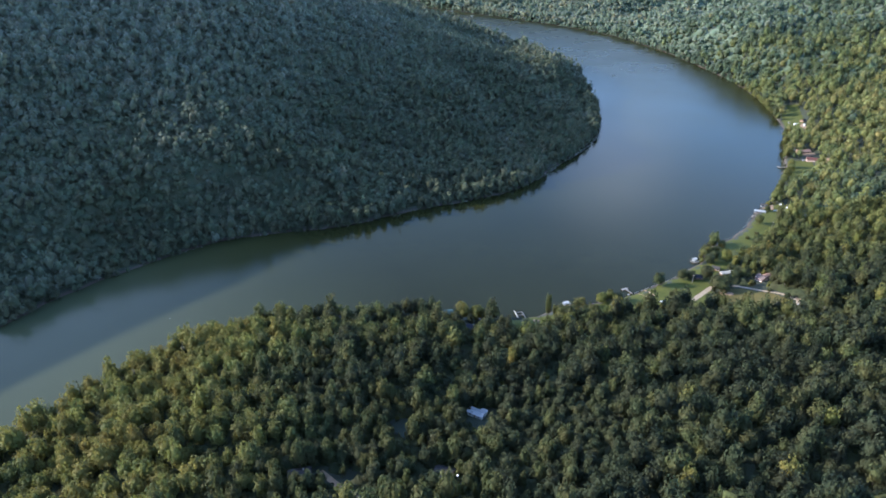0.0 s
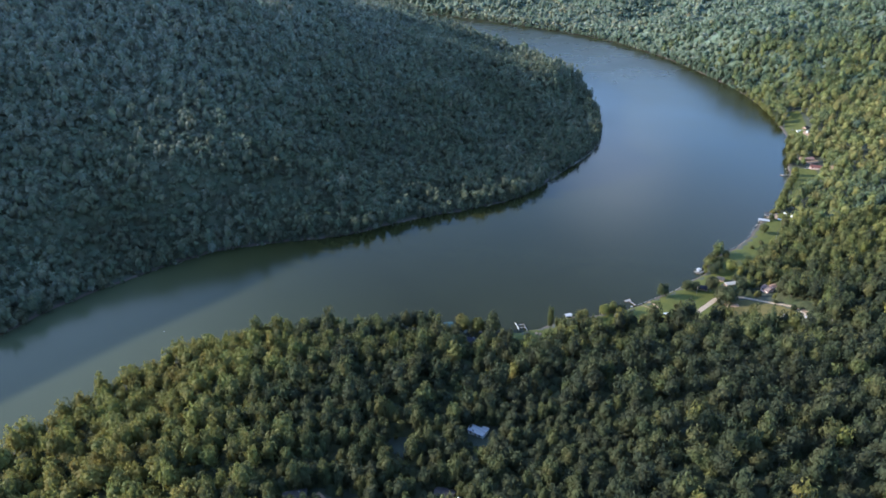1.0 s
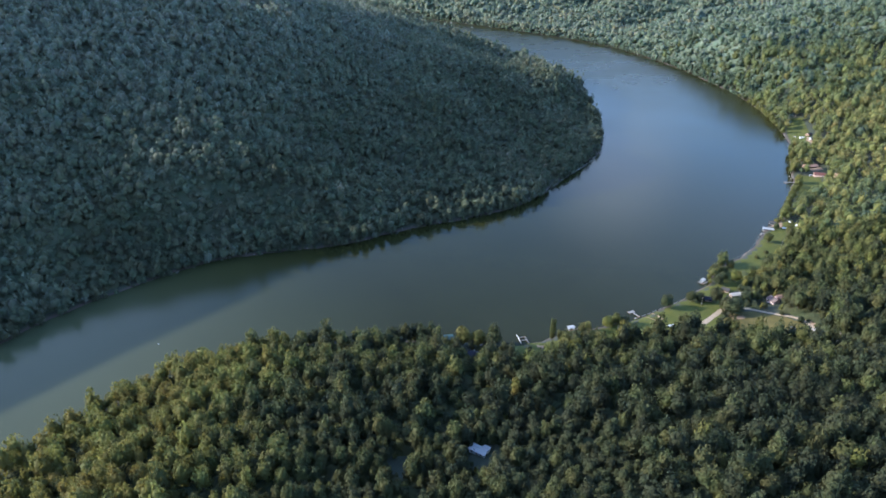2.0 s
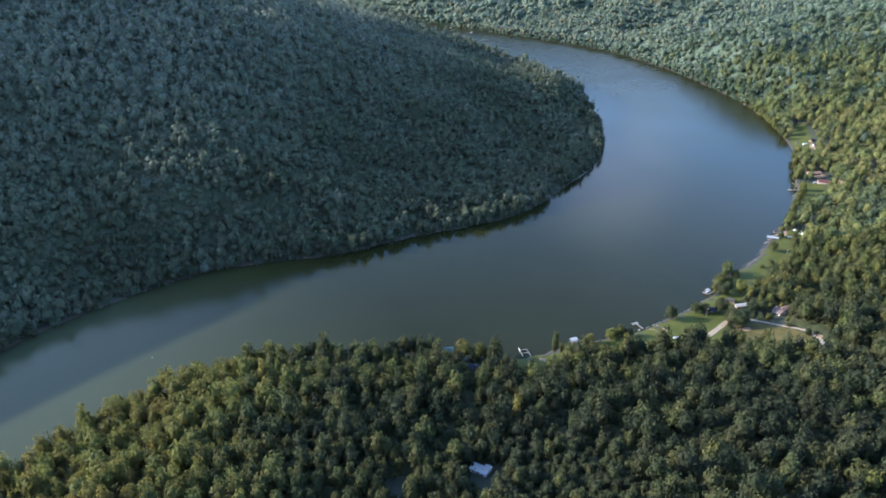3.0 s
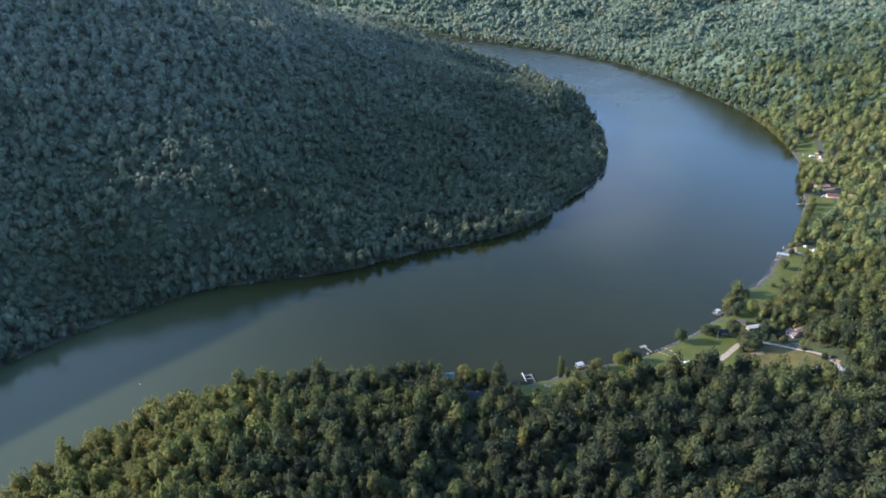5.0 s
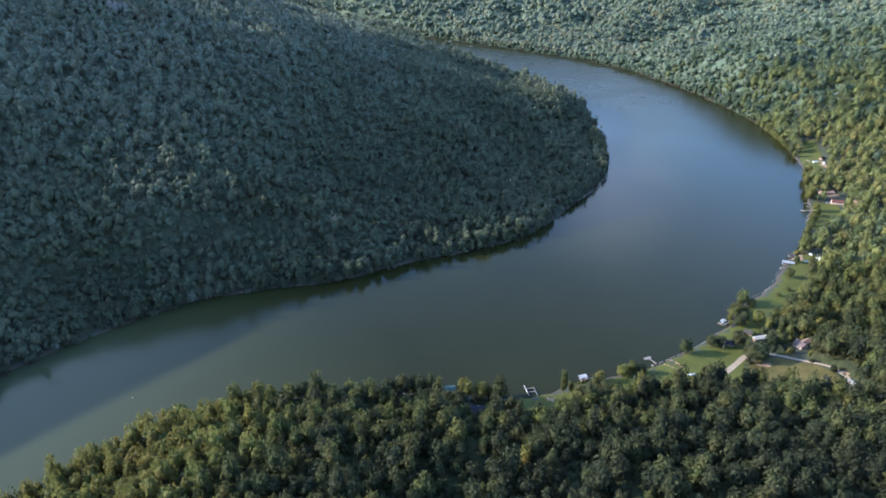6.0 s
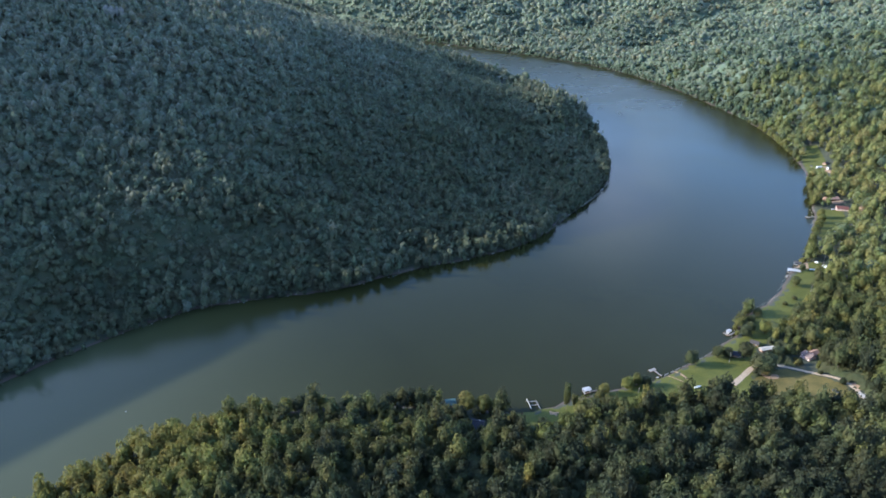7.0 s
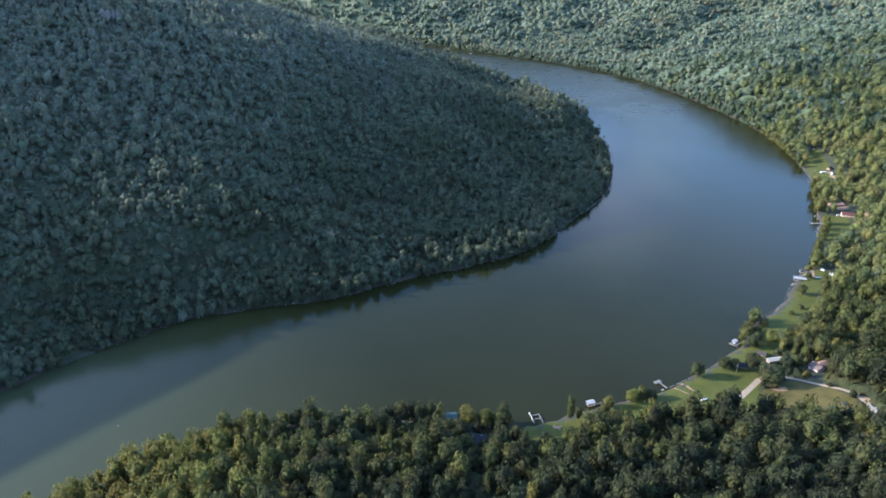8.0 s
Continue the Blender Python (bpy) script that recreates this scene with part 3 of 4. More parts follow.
# tint climbs with height, painting thicker haze onto the upper slope
wood("forest_hill", "dark green broadleaf wood covering the shaded hill", q, 4.6, HILL_SHAPES, 12, 0.30 + 0.46 * smooth(height(q) / 190), trunks=False, stems=(0.25, 0.8), jump=0.05, foliage=HAZED_UPLAND)
understorey("hill_understorey", "dense young trees and saplings under the hill's wood", -700, 330, 280, 1500, 4.2, on_hill, 4.5, 0.4, HAZED_UPLAND)
blur = lambda q: q[:, 1] + 190 * waves(q, 170, 51) + 160 * np.sin(q[:, 0] * 91.7 + q[:, 1] * 47.3)
q = spots_for(300, 1400, 600, 1950, 10.2, 3, lambda q: ~west(q) & (q[:, 0] < q[:, 1] * 0.80 + 90) & (q[:, 1] > 640) & (blur(q) < 1480))
# tint brightened along the sunlit bank, then turned bluer to fade into haze
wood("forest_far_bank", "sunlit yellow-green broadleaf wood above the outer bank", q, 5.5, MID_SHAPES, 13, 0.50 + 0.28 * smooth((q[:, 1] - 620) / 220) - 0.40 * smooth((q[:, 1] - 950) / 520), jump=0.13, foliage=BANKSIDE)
back = lambda q: (q[:, 0] < q[:, 1] * 0.80 + 90) & (q[:, 0] > -q[:, 1] * 0.45)
q = spots_for(-600, 1900, 1080, 2300, 11.4, 4, lambda q: back(q) & np.where(west(q), (q[:, 0] * 0.75 + q[:, 1] >= 1450) & (q[:, 0] + q[:, 1] < 1850), blur(q) >= 1480))
wood("forest_hill_back", "dark green broadleaf wood over the shoulder of the shaded hill", q[west(q)], 5.6, HILL_SHAPES, 19, 0.5, trunks=False, jump=0.05, foliage=HAZED_UPLAND)
q = q[~west(q)]
# tint grows with distance, putting the far hills' haze into the leaves
wood("forest_far_hills", "sunlit broadleaf wood over the hills beyond the bend", q, 7.5, FAR_SHAPES, 14, 0.46 + 0.28 * smooth((q[:, 1] - 1350) / 700), jump=0.1, foliage=HAZED_HIGHLAND)
understorey("far_understorey", "dense young trees under the far woods", -600, 1900, 640, 2320, 11.0, lambda q: ~west(q) & back(q) & (blur(q) > 1250), 9.0, 0.58, HAZED_HIGHLAND)
understorey("distant_understorey", "dense young trees under the farthest woods", -1200, 1900, 2300, 3250, 15.0, lambda q: ~west(q) & back(q), 10.0, 0.6, HAZED_HIGHLAND)
beyond = lambda q: back(q) & np.where(west(q), q[:, 0] + q[:, 1] >= 1850, q[:, 1] > 2300)
q = np.vstack([spots_for(-1200, 2000, 1400, 2550, 13.4, 6, beyond), spots_for(-1500, 2300, 2550, 3300, 15.0, 8, beyond)])
# high tint throughout: the farthest wood carries the most painted haze
wood("forest_distance", "distant broadleaf wood over the farthest hills", q, 9.4, DISTANT_SHAPES, 15, 0.78, trunks=False, jump=0.08, foliage=HAZED_HIGHLAND)
q = spots_for(-250, 270, -90, 205, 8.0, 7, lambda q: ~west(q))
inner = (np.abs(q[:, 0]) < 95) & (q[:, 1] > -50)
wood("forest_behind", "green broadleaf wood on the rise of the near bank", q[inner], 5.2, MID_SHAPES, 18, 0.25)
wood("forest_behind", "green broadleaf wood round the rise of the near bank", q[~inner], 5.6, FAR_SHAPES, 20, 0.25)
understorey("rise_understorey", "dense young trees under the wood on the rise", -250, 270, -90, 210, 3.6, lambda q: ~west(q), 5.0, 0.2, LOWLAND)


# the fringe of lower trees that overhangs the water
for name, line, label, mean, foliage, low, high in (("forest_fringe_inner", BANK_B, "low leafy trees overhanging the inner shore", 0.3, HAZED_UPLAND, 200, 1450),
                                                    ("forest_fringe_outer", BANK_A, "low leafy trees along the outer bank", 0.6, LOWLAND, 200, 1300),
                                                    ("forest_fringe_far", BANK_A, "low leafy trees along the far bank", 0.5, HAZED_HIGHLAND, 1300, 2700)):
    rnd = np.random.RandomState(61)
    run = np.concatenate([[0], np.cumsum(np.hypot(*np.diff(line, axis=0).T))])
    at = np.arange(0, run[-1], 3.6) + rnd.uniform(-1.5, 1.5, int(np.ceil(run[-1] / 3.6)))
    q = np.stack([np.interp(at, run, line[:, 0]), np.interp(at, run, line[:, 1])], 1) + rnd.normal(size=(len(at), 2)) * 1.6
    d = shore(q)
    q = q[(d > -1.5) & (q[:, 1] > low) & (q[:, 1] <= high) & (rnd.uniform(size=len(q)) < 0.85)]
    q = q[clear_of(q, RINGS, LINES, SPOTS)]
    wood(name, label, q, 3.8, MID_SHAPES, 16, mean, 2.6, foliage=foliage)


# low shrubs in the clearings of the near wood
q = scatter(-130, 330, 225, 560, 4.2, 9)
rnd = np.random.RandomState(62)
bush = ~clear_of(q, [], [], SPOTS) & clear_of(q, RINGS, LINES, [(x, y, r * 0.62) for x, y, r in SPOTS]) & (shore(q) > 2) & (rnd.uniform(size=len(q)) < 0.8)
wood("undergrowth", "low dark shrubs and saplings in the clearings", q[bush], 1.8, MID_SHAPES, 17, 0.35, 1.2)


# single trees: the nearest part of the wood, and those that stand on the lawns
def part(name, bm, mat, parent, label=""):
    me = bpy.data.meshes.new(name)
    bm.to_mesh(me)
    bm.free()
    me.materials.append(mat)
    ob = new(name, me)
    ob.parent = parent
    return tagged(ob, label)


def rod(bm, a, b, r0, r1, sides=6):
    """A tapered round bar from a to b."""
    a, b = Vector(a), Vector(b)
    m = Matrix.Translation((a + b) / 2) @ (b - a).to_track_quat("Z", "Y").to_matrix().to_4x4()
    bmesh.ops.create_cone(bm, cap_ends=True, segments=sides, radius1=r0, radius2=max(r1, 0.01), depth=(b - a).length, matrix=m)


def tree_kind(seed, tint, tall, clumps=420, full=1.0, taper=0.0):
    """A broadleaf tree with a crown of radius 1 above a short stem; scaled when set down."""
    rnd = random.Random(seed)
    root = new("tree")
    bm = bmesh.new()
    rod(bm, (0, 0, -0.1), (0.02, 0.01, 1.25), 0.085, 0.04, 8)
    for k in range(5):
        a, up = k * 1.26 + rnd.uniform(-0.3, 0.3), rnd.uniform(0.55, 1.0)
        rod(bm, (0, 0, up), (0.5 * math.cos(a), 0.5 * math.sin(a), up + rnd.uniform(0.35, 0.7)), 0.035, 0.01, 5)
    part("trunk", bm, BARK, root)
    v, f = crown_shape(seed, 2, clumps, 0.12, tall, full, taper)
    v[:, 2] += 0.42
    me = mesh_from("crown", v, f, LOWLAND, True)
    me.attributes.new("tint", "FLOAT", "POINT").data.foreach_set("value", np.full(len(v), tint, np.float32))
    crown = new("crown", me)
    crown.parent = root
    return root


LOOKS = [(0.14, "dark green"), (0.22, "dark green"), (0.30, "deep green"), (0.36, "green"), (0.42, "green"), (0.46, "green"), (0.5, "mid-green"), (0.54, "olive green"),
         (0.6, "olive green"), (0.66, "yellowish green"), (0.74, "yellow-green"), (0.94, "yellowing")]
KINDS = []
for k, (tint, word) in enumerate(LOOKS):
    kind = tree_kind(500 + k, tint - 0.05, 1.15 + 0.16 * (k % 5), 420, 1.08, 0.15 + 0.11 * (k % 4))
    tagged(kind, f"{word} broadleaf tree with a full rounded crown in the wood", "tree", "trees of the near wood")
    KINDS.append(kind)
rnd = np.random.RandomState(77)
spots, kinds_at = near[single], np.clip(((tints(near[single], 5, near_light_tint(near[single])) - 0.05) * 12).astype(int), 0, 11)
for k, (x, y) in enumerate(spots):
    s = 4.2 * rnd.uniform(0.7, 1.4)
    ob = copy_thing(KINDS[kinds_at[k]], Matrix.Identity(4))
    ob.matrix_basis = pose(x, y, float(height([(x, y)])[0]) - 0.2, 0, 0, rnd.uniform(0, 360)) @ Matrix.Diagonal((s, s, s * rnd.uniform(0.9, 1.15), 1))


LAWN_KINDS = [tree_kind(600 + k, tint - 0.05, 1.0, 700, 1.36) for k, (tint, word) in enumerate(LOOKS)]


def lone(x, y, s, k, label, group="trees on the lawns", squat=1.0):
    ob = copy_thing(LAWN_KINDS[k], Matrix.Identity(4))
    ob.matrix_basis = pose(x, y, float(height([(x, y)])[0]) - 0.2, 0, 0, x * 37 % 360) @ Matrix.Diagonal((s, s, s * squat, 1))
    return tagged(ob, label, "tree", group)


for x, y, s, k, label, squat in [
        (200, 503, 5.6, 1, "dark green rounded tree at the lawn's water edge", 1.0),
        (225, 513, 4.8, 2, "small dark green tree beside the retaining wall", 0.9),
        (233, 512, 4.2, 0, "small dark tree beside the blue-grey shed", 0.9),
        (247, 511, 6.0, 1, "tall dark green tree beside the sheds", 1.05),
        (253, 492, 10.4, 1, "large rounded dark green tree beside the gravel drive", 0.62),
        (121, 466, 4.2, 11, "round yellow-green tree on the riverbank by the boathouse", 0.9),
        (140, 472, 4.6, 11, "pale yellow-green tree on the riverbank", 1.0),
        (149, 477, 4.0, 9, "olive tree on the riverbank beside the pale one", 1.1),
        (156, 476, 4.2, 0, "dark shrubby tree by the T-shaped dock", 0.7),
        (17, 447, 6.6, 11, "rounded golden-olive tree by the green boathouse", 0.95),
        (29, 447, 5.8, 11, "golden-olive tree on the riverbank", 0.95),
        (37, 444, 4.4, 8, "olive tree at the cove's edge", 0.9),
        (89, 448, 2.7, 5, "slender upright green tree on the cove's point", 3.5),
        (96, 451, 2.8, 4, "slender green tree beside the upright one", 1.5),
        (275, 512, 5.4, 0, "dark spreading tree beside the long white roof", 0.8),
        (268, 514, 2.6, 1, "low dark shrub in front of the long white roof", 0.7),
        (276, 516, 2.4, 0, "low dark shrub beside the long white roof", 0.7),
        (300, 556, 4.4, 10, "pale yellow-green tree on the grass behind the lift", 0.9),
        (276, 566, 4.0, 3, "green tree at the water edge beyond the boat lift", 0.75),
        (287, 577, 4.2, 3, "green tree on the bank between the lawns", 0.75),
        (590, 1098, 5.0, 6, "green tree at the end of the camp lawn", 0.95),
        (285, 499, 3.0, 2, "low dark shrub in front of the pink cottage", 0.8),
        (311, 497, 5.4, 3, "green tree beside the pink cottage", 1.0),
        (262, 544, 5.2, 0, "dark green tree on the bank above the boat lift", 0.8),
        (270, 552, 4.8, 2, "dark green tree behind the boat lift", 0.8),
        (280, 548, 5.5, 11, "pale yellowing tree behind the lawn", 0.95),
        (292, 482, 2.0, 1, "round dark bush beside the road", 0.8),
        (298, 464, 2.6, 0, "round dark bush on the road's verge", 0.9),
        (350, 633, 4.6, 4, "green tree on the riverbank by the docks", 0.95),
        (375, 667, 3.2, 3, "small green tree between the docks", 0.9),
        (336, 606, 2.6, 2, "round dark shrub on the riverside lawn", 0.7),
        (322, 596, 2.4, 3, "round green shrub on the riverside lawn", 0.7),
        (470, 808, 5.0, 10, "yellow-green tree at the water's edge by the long lawn", 1.0),
        (462, 792, 4.8, 10, "yellow-green tree along the long lawn", 1.0),
        (450, 776, 5.2, 9, "yellow-green tree along the long lawn", 1.0),
        (440, 762, 5.0, 9, "yellow-green tree along the long lawn", 0.95)]:
    lone(x, y, s, k, label, squat=squat)
for kind in KINDS + LAWN_KINDS:
    for o in (*kind.children_recursive, kind):
        bpy.data.objects.remove(o)


# ---------------------------------------------------------------- lawns, drives, banks
def drape(name, ring, mat, label, up=0.22, cell=1.6, seed=0):
    """A patch laid over the ground inside a ring of points, with an uneven edge."""
    ring = np.array(ring, float)
    (x0, y0), (x1, y1) = ring.min(0), ring.max(0)
    xs, ys = np.arange(x0 - 2, x1 + 2, cell), np.arange(y0 - 2, y1 + 2, cell)
    gx, gy = np.meshgrid(xs, ys)
    q = np.stack([gx, gy], -1).reshape(-1, 2)
    q = q + np.stack([waves(q, 9, 31), waves(q, 9, 32)], 1) * 0.25
    dist = to_line(q, np.vstack([ring, ring[:1]]))
    v_in = np.where(inside(q, ring), dist, -dist) + 0.9 * waves(q, 12, 33 + seed) > 0
    dry = height(q) > -0.3
    z = np.maximum(height(q), 0.2) + up
    k = np.arange(len(q)).reshape(len(ys), len(xs))
    f = np.stack([k[:-1, :-1], k[:-1, 1:], k[1:, 1:], k[1:, :-1]], -1).reshape(-1, 4)
    f = f[(v_in & dry)[f].all(1)]
    used, idx = np.unique(f, return_inverse=True)
    ob = new(name, mesh_from(name, np.concatenate([q, z[:, None]], 1)[used], idx.reshape(-1, 4), mat, True))
    return tagged(ob, label, name, kind="structure")


def strip(name, line, width, mat, label, up=0.32):
    """A road or path of even width laid over the ground."""
    c = spline(line, 10)
    t = np.gradient(c, axis=0)
    n = np.stack([-t[:, 1], t[:, 0]], 1) / np.linalg.norm(t, axis=1)[:, None]
    rows = []
    for s in (-0.5, -0.25, 0, 0.25, 0.5):
        w = width * (1 + 0.10 * waves(c, 7, 41))
        p = c + n * (s * w)[:, None]
        rows.append(np.concatenate([p, (height(p) + up - (0.06 if abs(s) == 0.5 else 0))[:, None]], 1))
    v = np.stack(rows, 1)
    k = np.arange(v.shape[0] * 5).reshape(-1, 5)
    f = np.stack([k[:-1, :-1], k[:-1, 1:], k[1:, 1:], k[1:, :-1]], -1).reshape(-1, 4)
    ob = new(name, mesh_from(name, v.reshape(-1, 3), f, mat, True))
    return tagged(ob, label, name, kind="structure")


for k, (ring, label) in enumerate([(LAWN_DRIVE, "mown green lawn falling to the river beside the drive"), (LAWN_ROAD, "dry yellowish grass beside the gravel road"),
                                   (LAWN_DOCKS, "mown riverside lawn behind the docks"), (LAWN_RED, "long mown lawn below the red-roofed house"),
                                   (LAWN_CAMP, "bright mown lawn at the riverside camp"), (LAWN_BACK, "rough grass between the sheds and the boat lift"), (LAWN_COVE, "mown grass along the cove")]):
    drape("lawn", ring, DRY_GRASS if k == 1 else GRASS, label, seed=k)
strip("drive", DRIVE[:4], 4.6, GRAVEL, "pale gravel drive across the lawn")
strip("road", DRIVE[3:], 3.4, GRAVEL, "pale gravel road curving into the wood", 0.36)
strip("lane", LANE, 3.6, CONCRETE, "pale grey lane among the trees")
strip("track", TRACK, 3.6, DIRT, "rutted dirt track in the wood")
strip("footpath", COVE_TRACK, 2.2, DIRT, "narrow earth track down to the cove")
strip("footpath", [(184, 497), (188, 490), (191, 483)], 1.7, DIRT, "sandy footpath worn into the lawn")
strip("footpath", [(176, 494), (180, 486), (186, 480)], 1.0, DIRT, "faint worn path across the lawn")
drape("bare_ground", [(248, 483), (251, 488), (262, 487), (265, 481), (256, 479)], DIRT, "bare reddish earth under the large tree", 0.40)
drape("bare_ground", [(504, 868), (512, 880), (530, 872), (528, 852), (512, 850)], DIRT, "bare reddish earth round the tan-roofed house", 0.3)
drape("bare_ground", [(571, 986), (577, 1006), (585, 1003), (579, 968), (572, 962)], DIRT, "sandy yard at the riverside camp", 0.42)
drape("bare_ground", [(512, 822), (526, 838), (538, 830), (524, 812)], DIRT, "bare earth beside the red-roofed house", 0.3)
drape("bare_ground", [(372, 674), (382, 690), (392, 686), (384, 668)], DIRT, "bare earth landing at the docks", 0.42)
drape("bare_ground", [(300, 470), (310, 466), (308, 452), (302, 452)], DIRT, "reddish earth on the road's verge", 0.3)
drape("concrete_pad", [(298, 452), (305, 451), (304, 438), (298, 440)], CONCRETE, "pale concrete parking pad at the road's end", 0.42)
drape("bare_ground", [(74, 443), (78, 447), (85, 444), (80, 439)], DIRT, "trodden earth by the cove", 0.3)


def stones(name, label, line, count, size, seed, width=2.5):
    """Loose stones strewn along a line, in one mesh."""
    rnd = np.random.RandomState(seed)
    c = spline(line, 12)
    sv, sf = ico(1)
    vs, fs = [], []
    for k in range(count):
        p = c[rnd.randint(len(c))] + rnd.normal(size=2) * width * 0.5
        r = size * rnd.uniform(0.4, 1.4)
        z = max(float(height([p])[0]), 0.0)
        vs.append(sv * (r * rnd.uniform(0.6, 1.2, 3)) * rnd.uniform(0.8, 1.15, (len(sv), 1)) + np.array([p[0], p[1], z + r * 0.2]))
        fs.append(sf + k * len(sv))
    ob = new(name, mesh_from(name, np.vstack(vs), np.vstack(fs), STONE))
    return tagged(ob, label, "stones", kind="stuff")


stones("shore_stones", "pale limestone rubble along the point's water edge", [(104, 752), (128, 776), (150, 808), (176, 846), (205, 885), (240, 950), (262, 1029)], 340, 0.65, 51)
stones("shore_stones", "grey stones along the wooded inner shore", [(-285, 548), (-228, 594), (-153, 616), (-101, 632), (-26, 675), (40, 703), (100, 743)], 110, 0.5, 52)
stones("shore_stones", "pale stones below the riverside lawns", [(251, 546), (281, 584), (319, 612), (345, 645), (369, 674), (403, 705)], 150, 0.35, 53, 1.6)
stones("shore_stones", "pale stones along the outer bank", [(431, 752), (462, 808), (509, 906), (554, 1015), (585, 1169), (592, 1286)], 260, 0.5, 54)


# ---------------------------------------------------------------- building things
def box(bm, x0, x1, y0, y1, z0, z1):
    """An upright block."""
    m = Matrix.Translation(((x0 + x1) / 2, (y0 + y1) / 2, (z0 + z1) / 2)) @ Matrix.Diagonal((x1 - x0, y1 - y0, z1 - z0, 1))
    bmesh.ops.create_cube(bm, size=1, matrix=m)


def block(*spans, bevel=0.0):
    bm = bmesh.new()
    for s in spans:
        box(bm, *s)
    if bevel:
        bmesh.ops.bevel(bm, geom=list(bm.edges), offset=bevel, segments=1, affect="EDGES")
    return bm


def prism(outline, x0, x1):
    """An outline in y, z drawn out along x."""
    bm = bmesh.new()
    a, b = [bm.verts.new((x0, y, z)) for y, z in outline], [bm.verts.new((x1, y, z)) for y, z in outline]
    bm.faces.new(a), bm.faces.new(b[::-1])
    for k in range(len(a)):
        j = (k + 1) % len(a)
        bm.faces.new((a[j], a[k], b[k], b[j]))
    bmesh.ops.recalc_face_normals(bm, faces=list(bm.faces))
    return bm


def root_at(name, x, y, turn, label, category, z=None, group=""):
    e = new(name)
    e.matrix_world = pose(x, y, float(height([(x, y)])[0]) if z is None else z, 0, 0, turn)
    return tagged(e, label, category, group)


def house(x, y, turn, long, wide, tall, rise, walls, roof, label, chimney=False, porch=False, name="house"):
    """A gabled house: walls, two roof slopes, door, windows."""
    e = root_at(name, x, y, turn, label, "house")
    h, w = long / 2, wide / 2
    part("walls", prism([(-w, -2.0), (w, -2.0), (w, tall), (0, tall + rise), (-w, tall)], -h, h), walls, e)
    eave, t = 0.55, 0.22
    drop = rise * eave / w
    for s in (-1, 1):
        o = [(0, tall + rise + 0.02), (s * (w + eave), tall - drop + 0.02), (s * (w + eave), tall - drop + t), (0, tall + rise + t)]
        part("roof_slope", prism(o if s > 0 else o[::-1], -h - 0.5, h + 0.5), roof, e)
    part("ridge_cap", block((-h - 0.5, h + 0.5, -0.18, 0.18, tall + rise + t - 0.05, tall + rise + t + 0.08)), roof, e)
    part("door", block((-0.5, 0.5, -w - 0.08, -w + 0.02, 0.0, 2.05)), TIMBER, e)
    for wx in (-h * 0.62, h * 0.55):
        for s in (-1, 1):
            f = part("window", block((wx - 0.7, wx + 0.7, s * w - 0.06, s * w + 0.06, 0.9, 2.1)), WHITE_PAINT, e)
            part("pane", block((wx - 0.58, wx + 0.58, s * w - 0.075, s * w + 0.075, 1.0, 2.0)), DARK_GLASS, f)
    for s in (-1, 1):
        f = part("window", block((s * h - 0.06, s * h + 0.06, -0.7, 0.7, 0.9, 2.1)), WHITE_PAINT, e)
        part("pane", block((s * h - 0.075, s * h + 0.075, -0.58, 0.58, 1.0, 2.0)), DARK_GLASS, f)
    if chimney:
        part("chimney", block((h * 0.3, h * 0.3 + 0.8, 0.4, 1.2, tall, tall + rise + 0.9), bevel=0.05), STONE, e)
    if porch:
        part("porch_roof", prism([(-w - 3.2, tall - 0.75), (-w - 0.5, tall - 0.25), (-w - 0.5, tall - 0.1), (-w - 3.2, tall - 0.6)], -h * 0.8, h * 0.8), roof, e)
        part("porch_floor", block((-h * 0.8, h * 0.8, -w - 3.0, -w, -0.6, 0.1)), DECK, e)
        for px in (-h * 0.75, 0.0, h * 0.75):
            part("porch_post", block((px - 0.08, px + 0.08, -w - 2.9, -w - 2.74, 0.1, tall - 0.7)), WHITE_PAINT, e)
    return e


def planks(bm, x0, x1, y0, y1, z, along):
    """Deck boards laid across a walkway, with gaps between."""
    step = 0.45
    lo, hi = (x0, x1) if along == "x" else (y0, y1)
    n = max(1, int((hi - lo) / step))
    for k in range(n):
        a, b = lo + (hi - lo) * k / n, lo + (hi - lo) * (k + 1) / n - 0.05
        box(bm, *((a, b, y0, y1) if along == "x" else (x0, x1, a, b)), z - 0.06, z)


def walkway(e, x0, x1, y0, y1, z, mat, piles=True):
    """A planked stretch of dock on piles."""
    along = "x" if x1 - x0 > y1 - y0 else "y"
    bm = bmesh.new()
    planks(bm, x0, x1, y0, y1, z, along)
    part("decking", bm, mat, e)
    part("bearer", block((x0 + 0.1, x1 - 0.1, y0 + 0.1, y1 - 0.1, z - 0.32, z - 0.065)), TIMBER, e)
    if piles:
        for px in (x0 + 0.15, x1 - 0.15):
            for py in (y0 + 0.15, y1 - 0.15):
                bm = bmesh.new()
                rod(bm, (px, py, -3.5), (px, py, z + 0.5), 0.11, 0.10, 8)
                part("pile", bm, TIMBER, e)


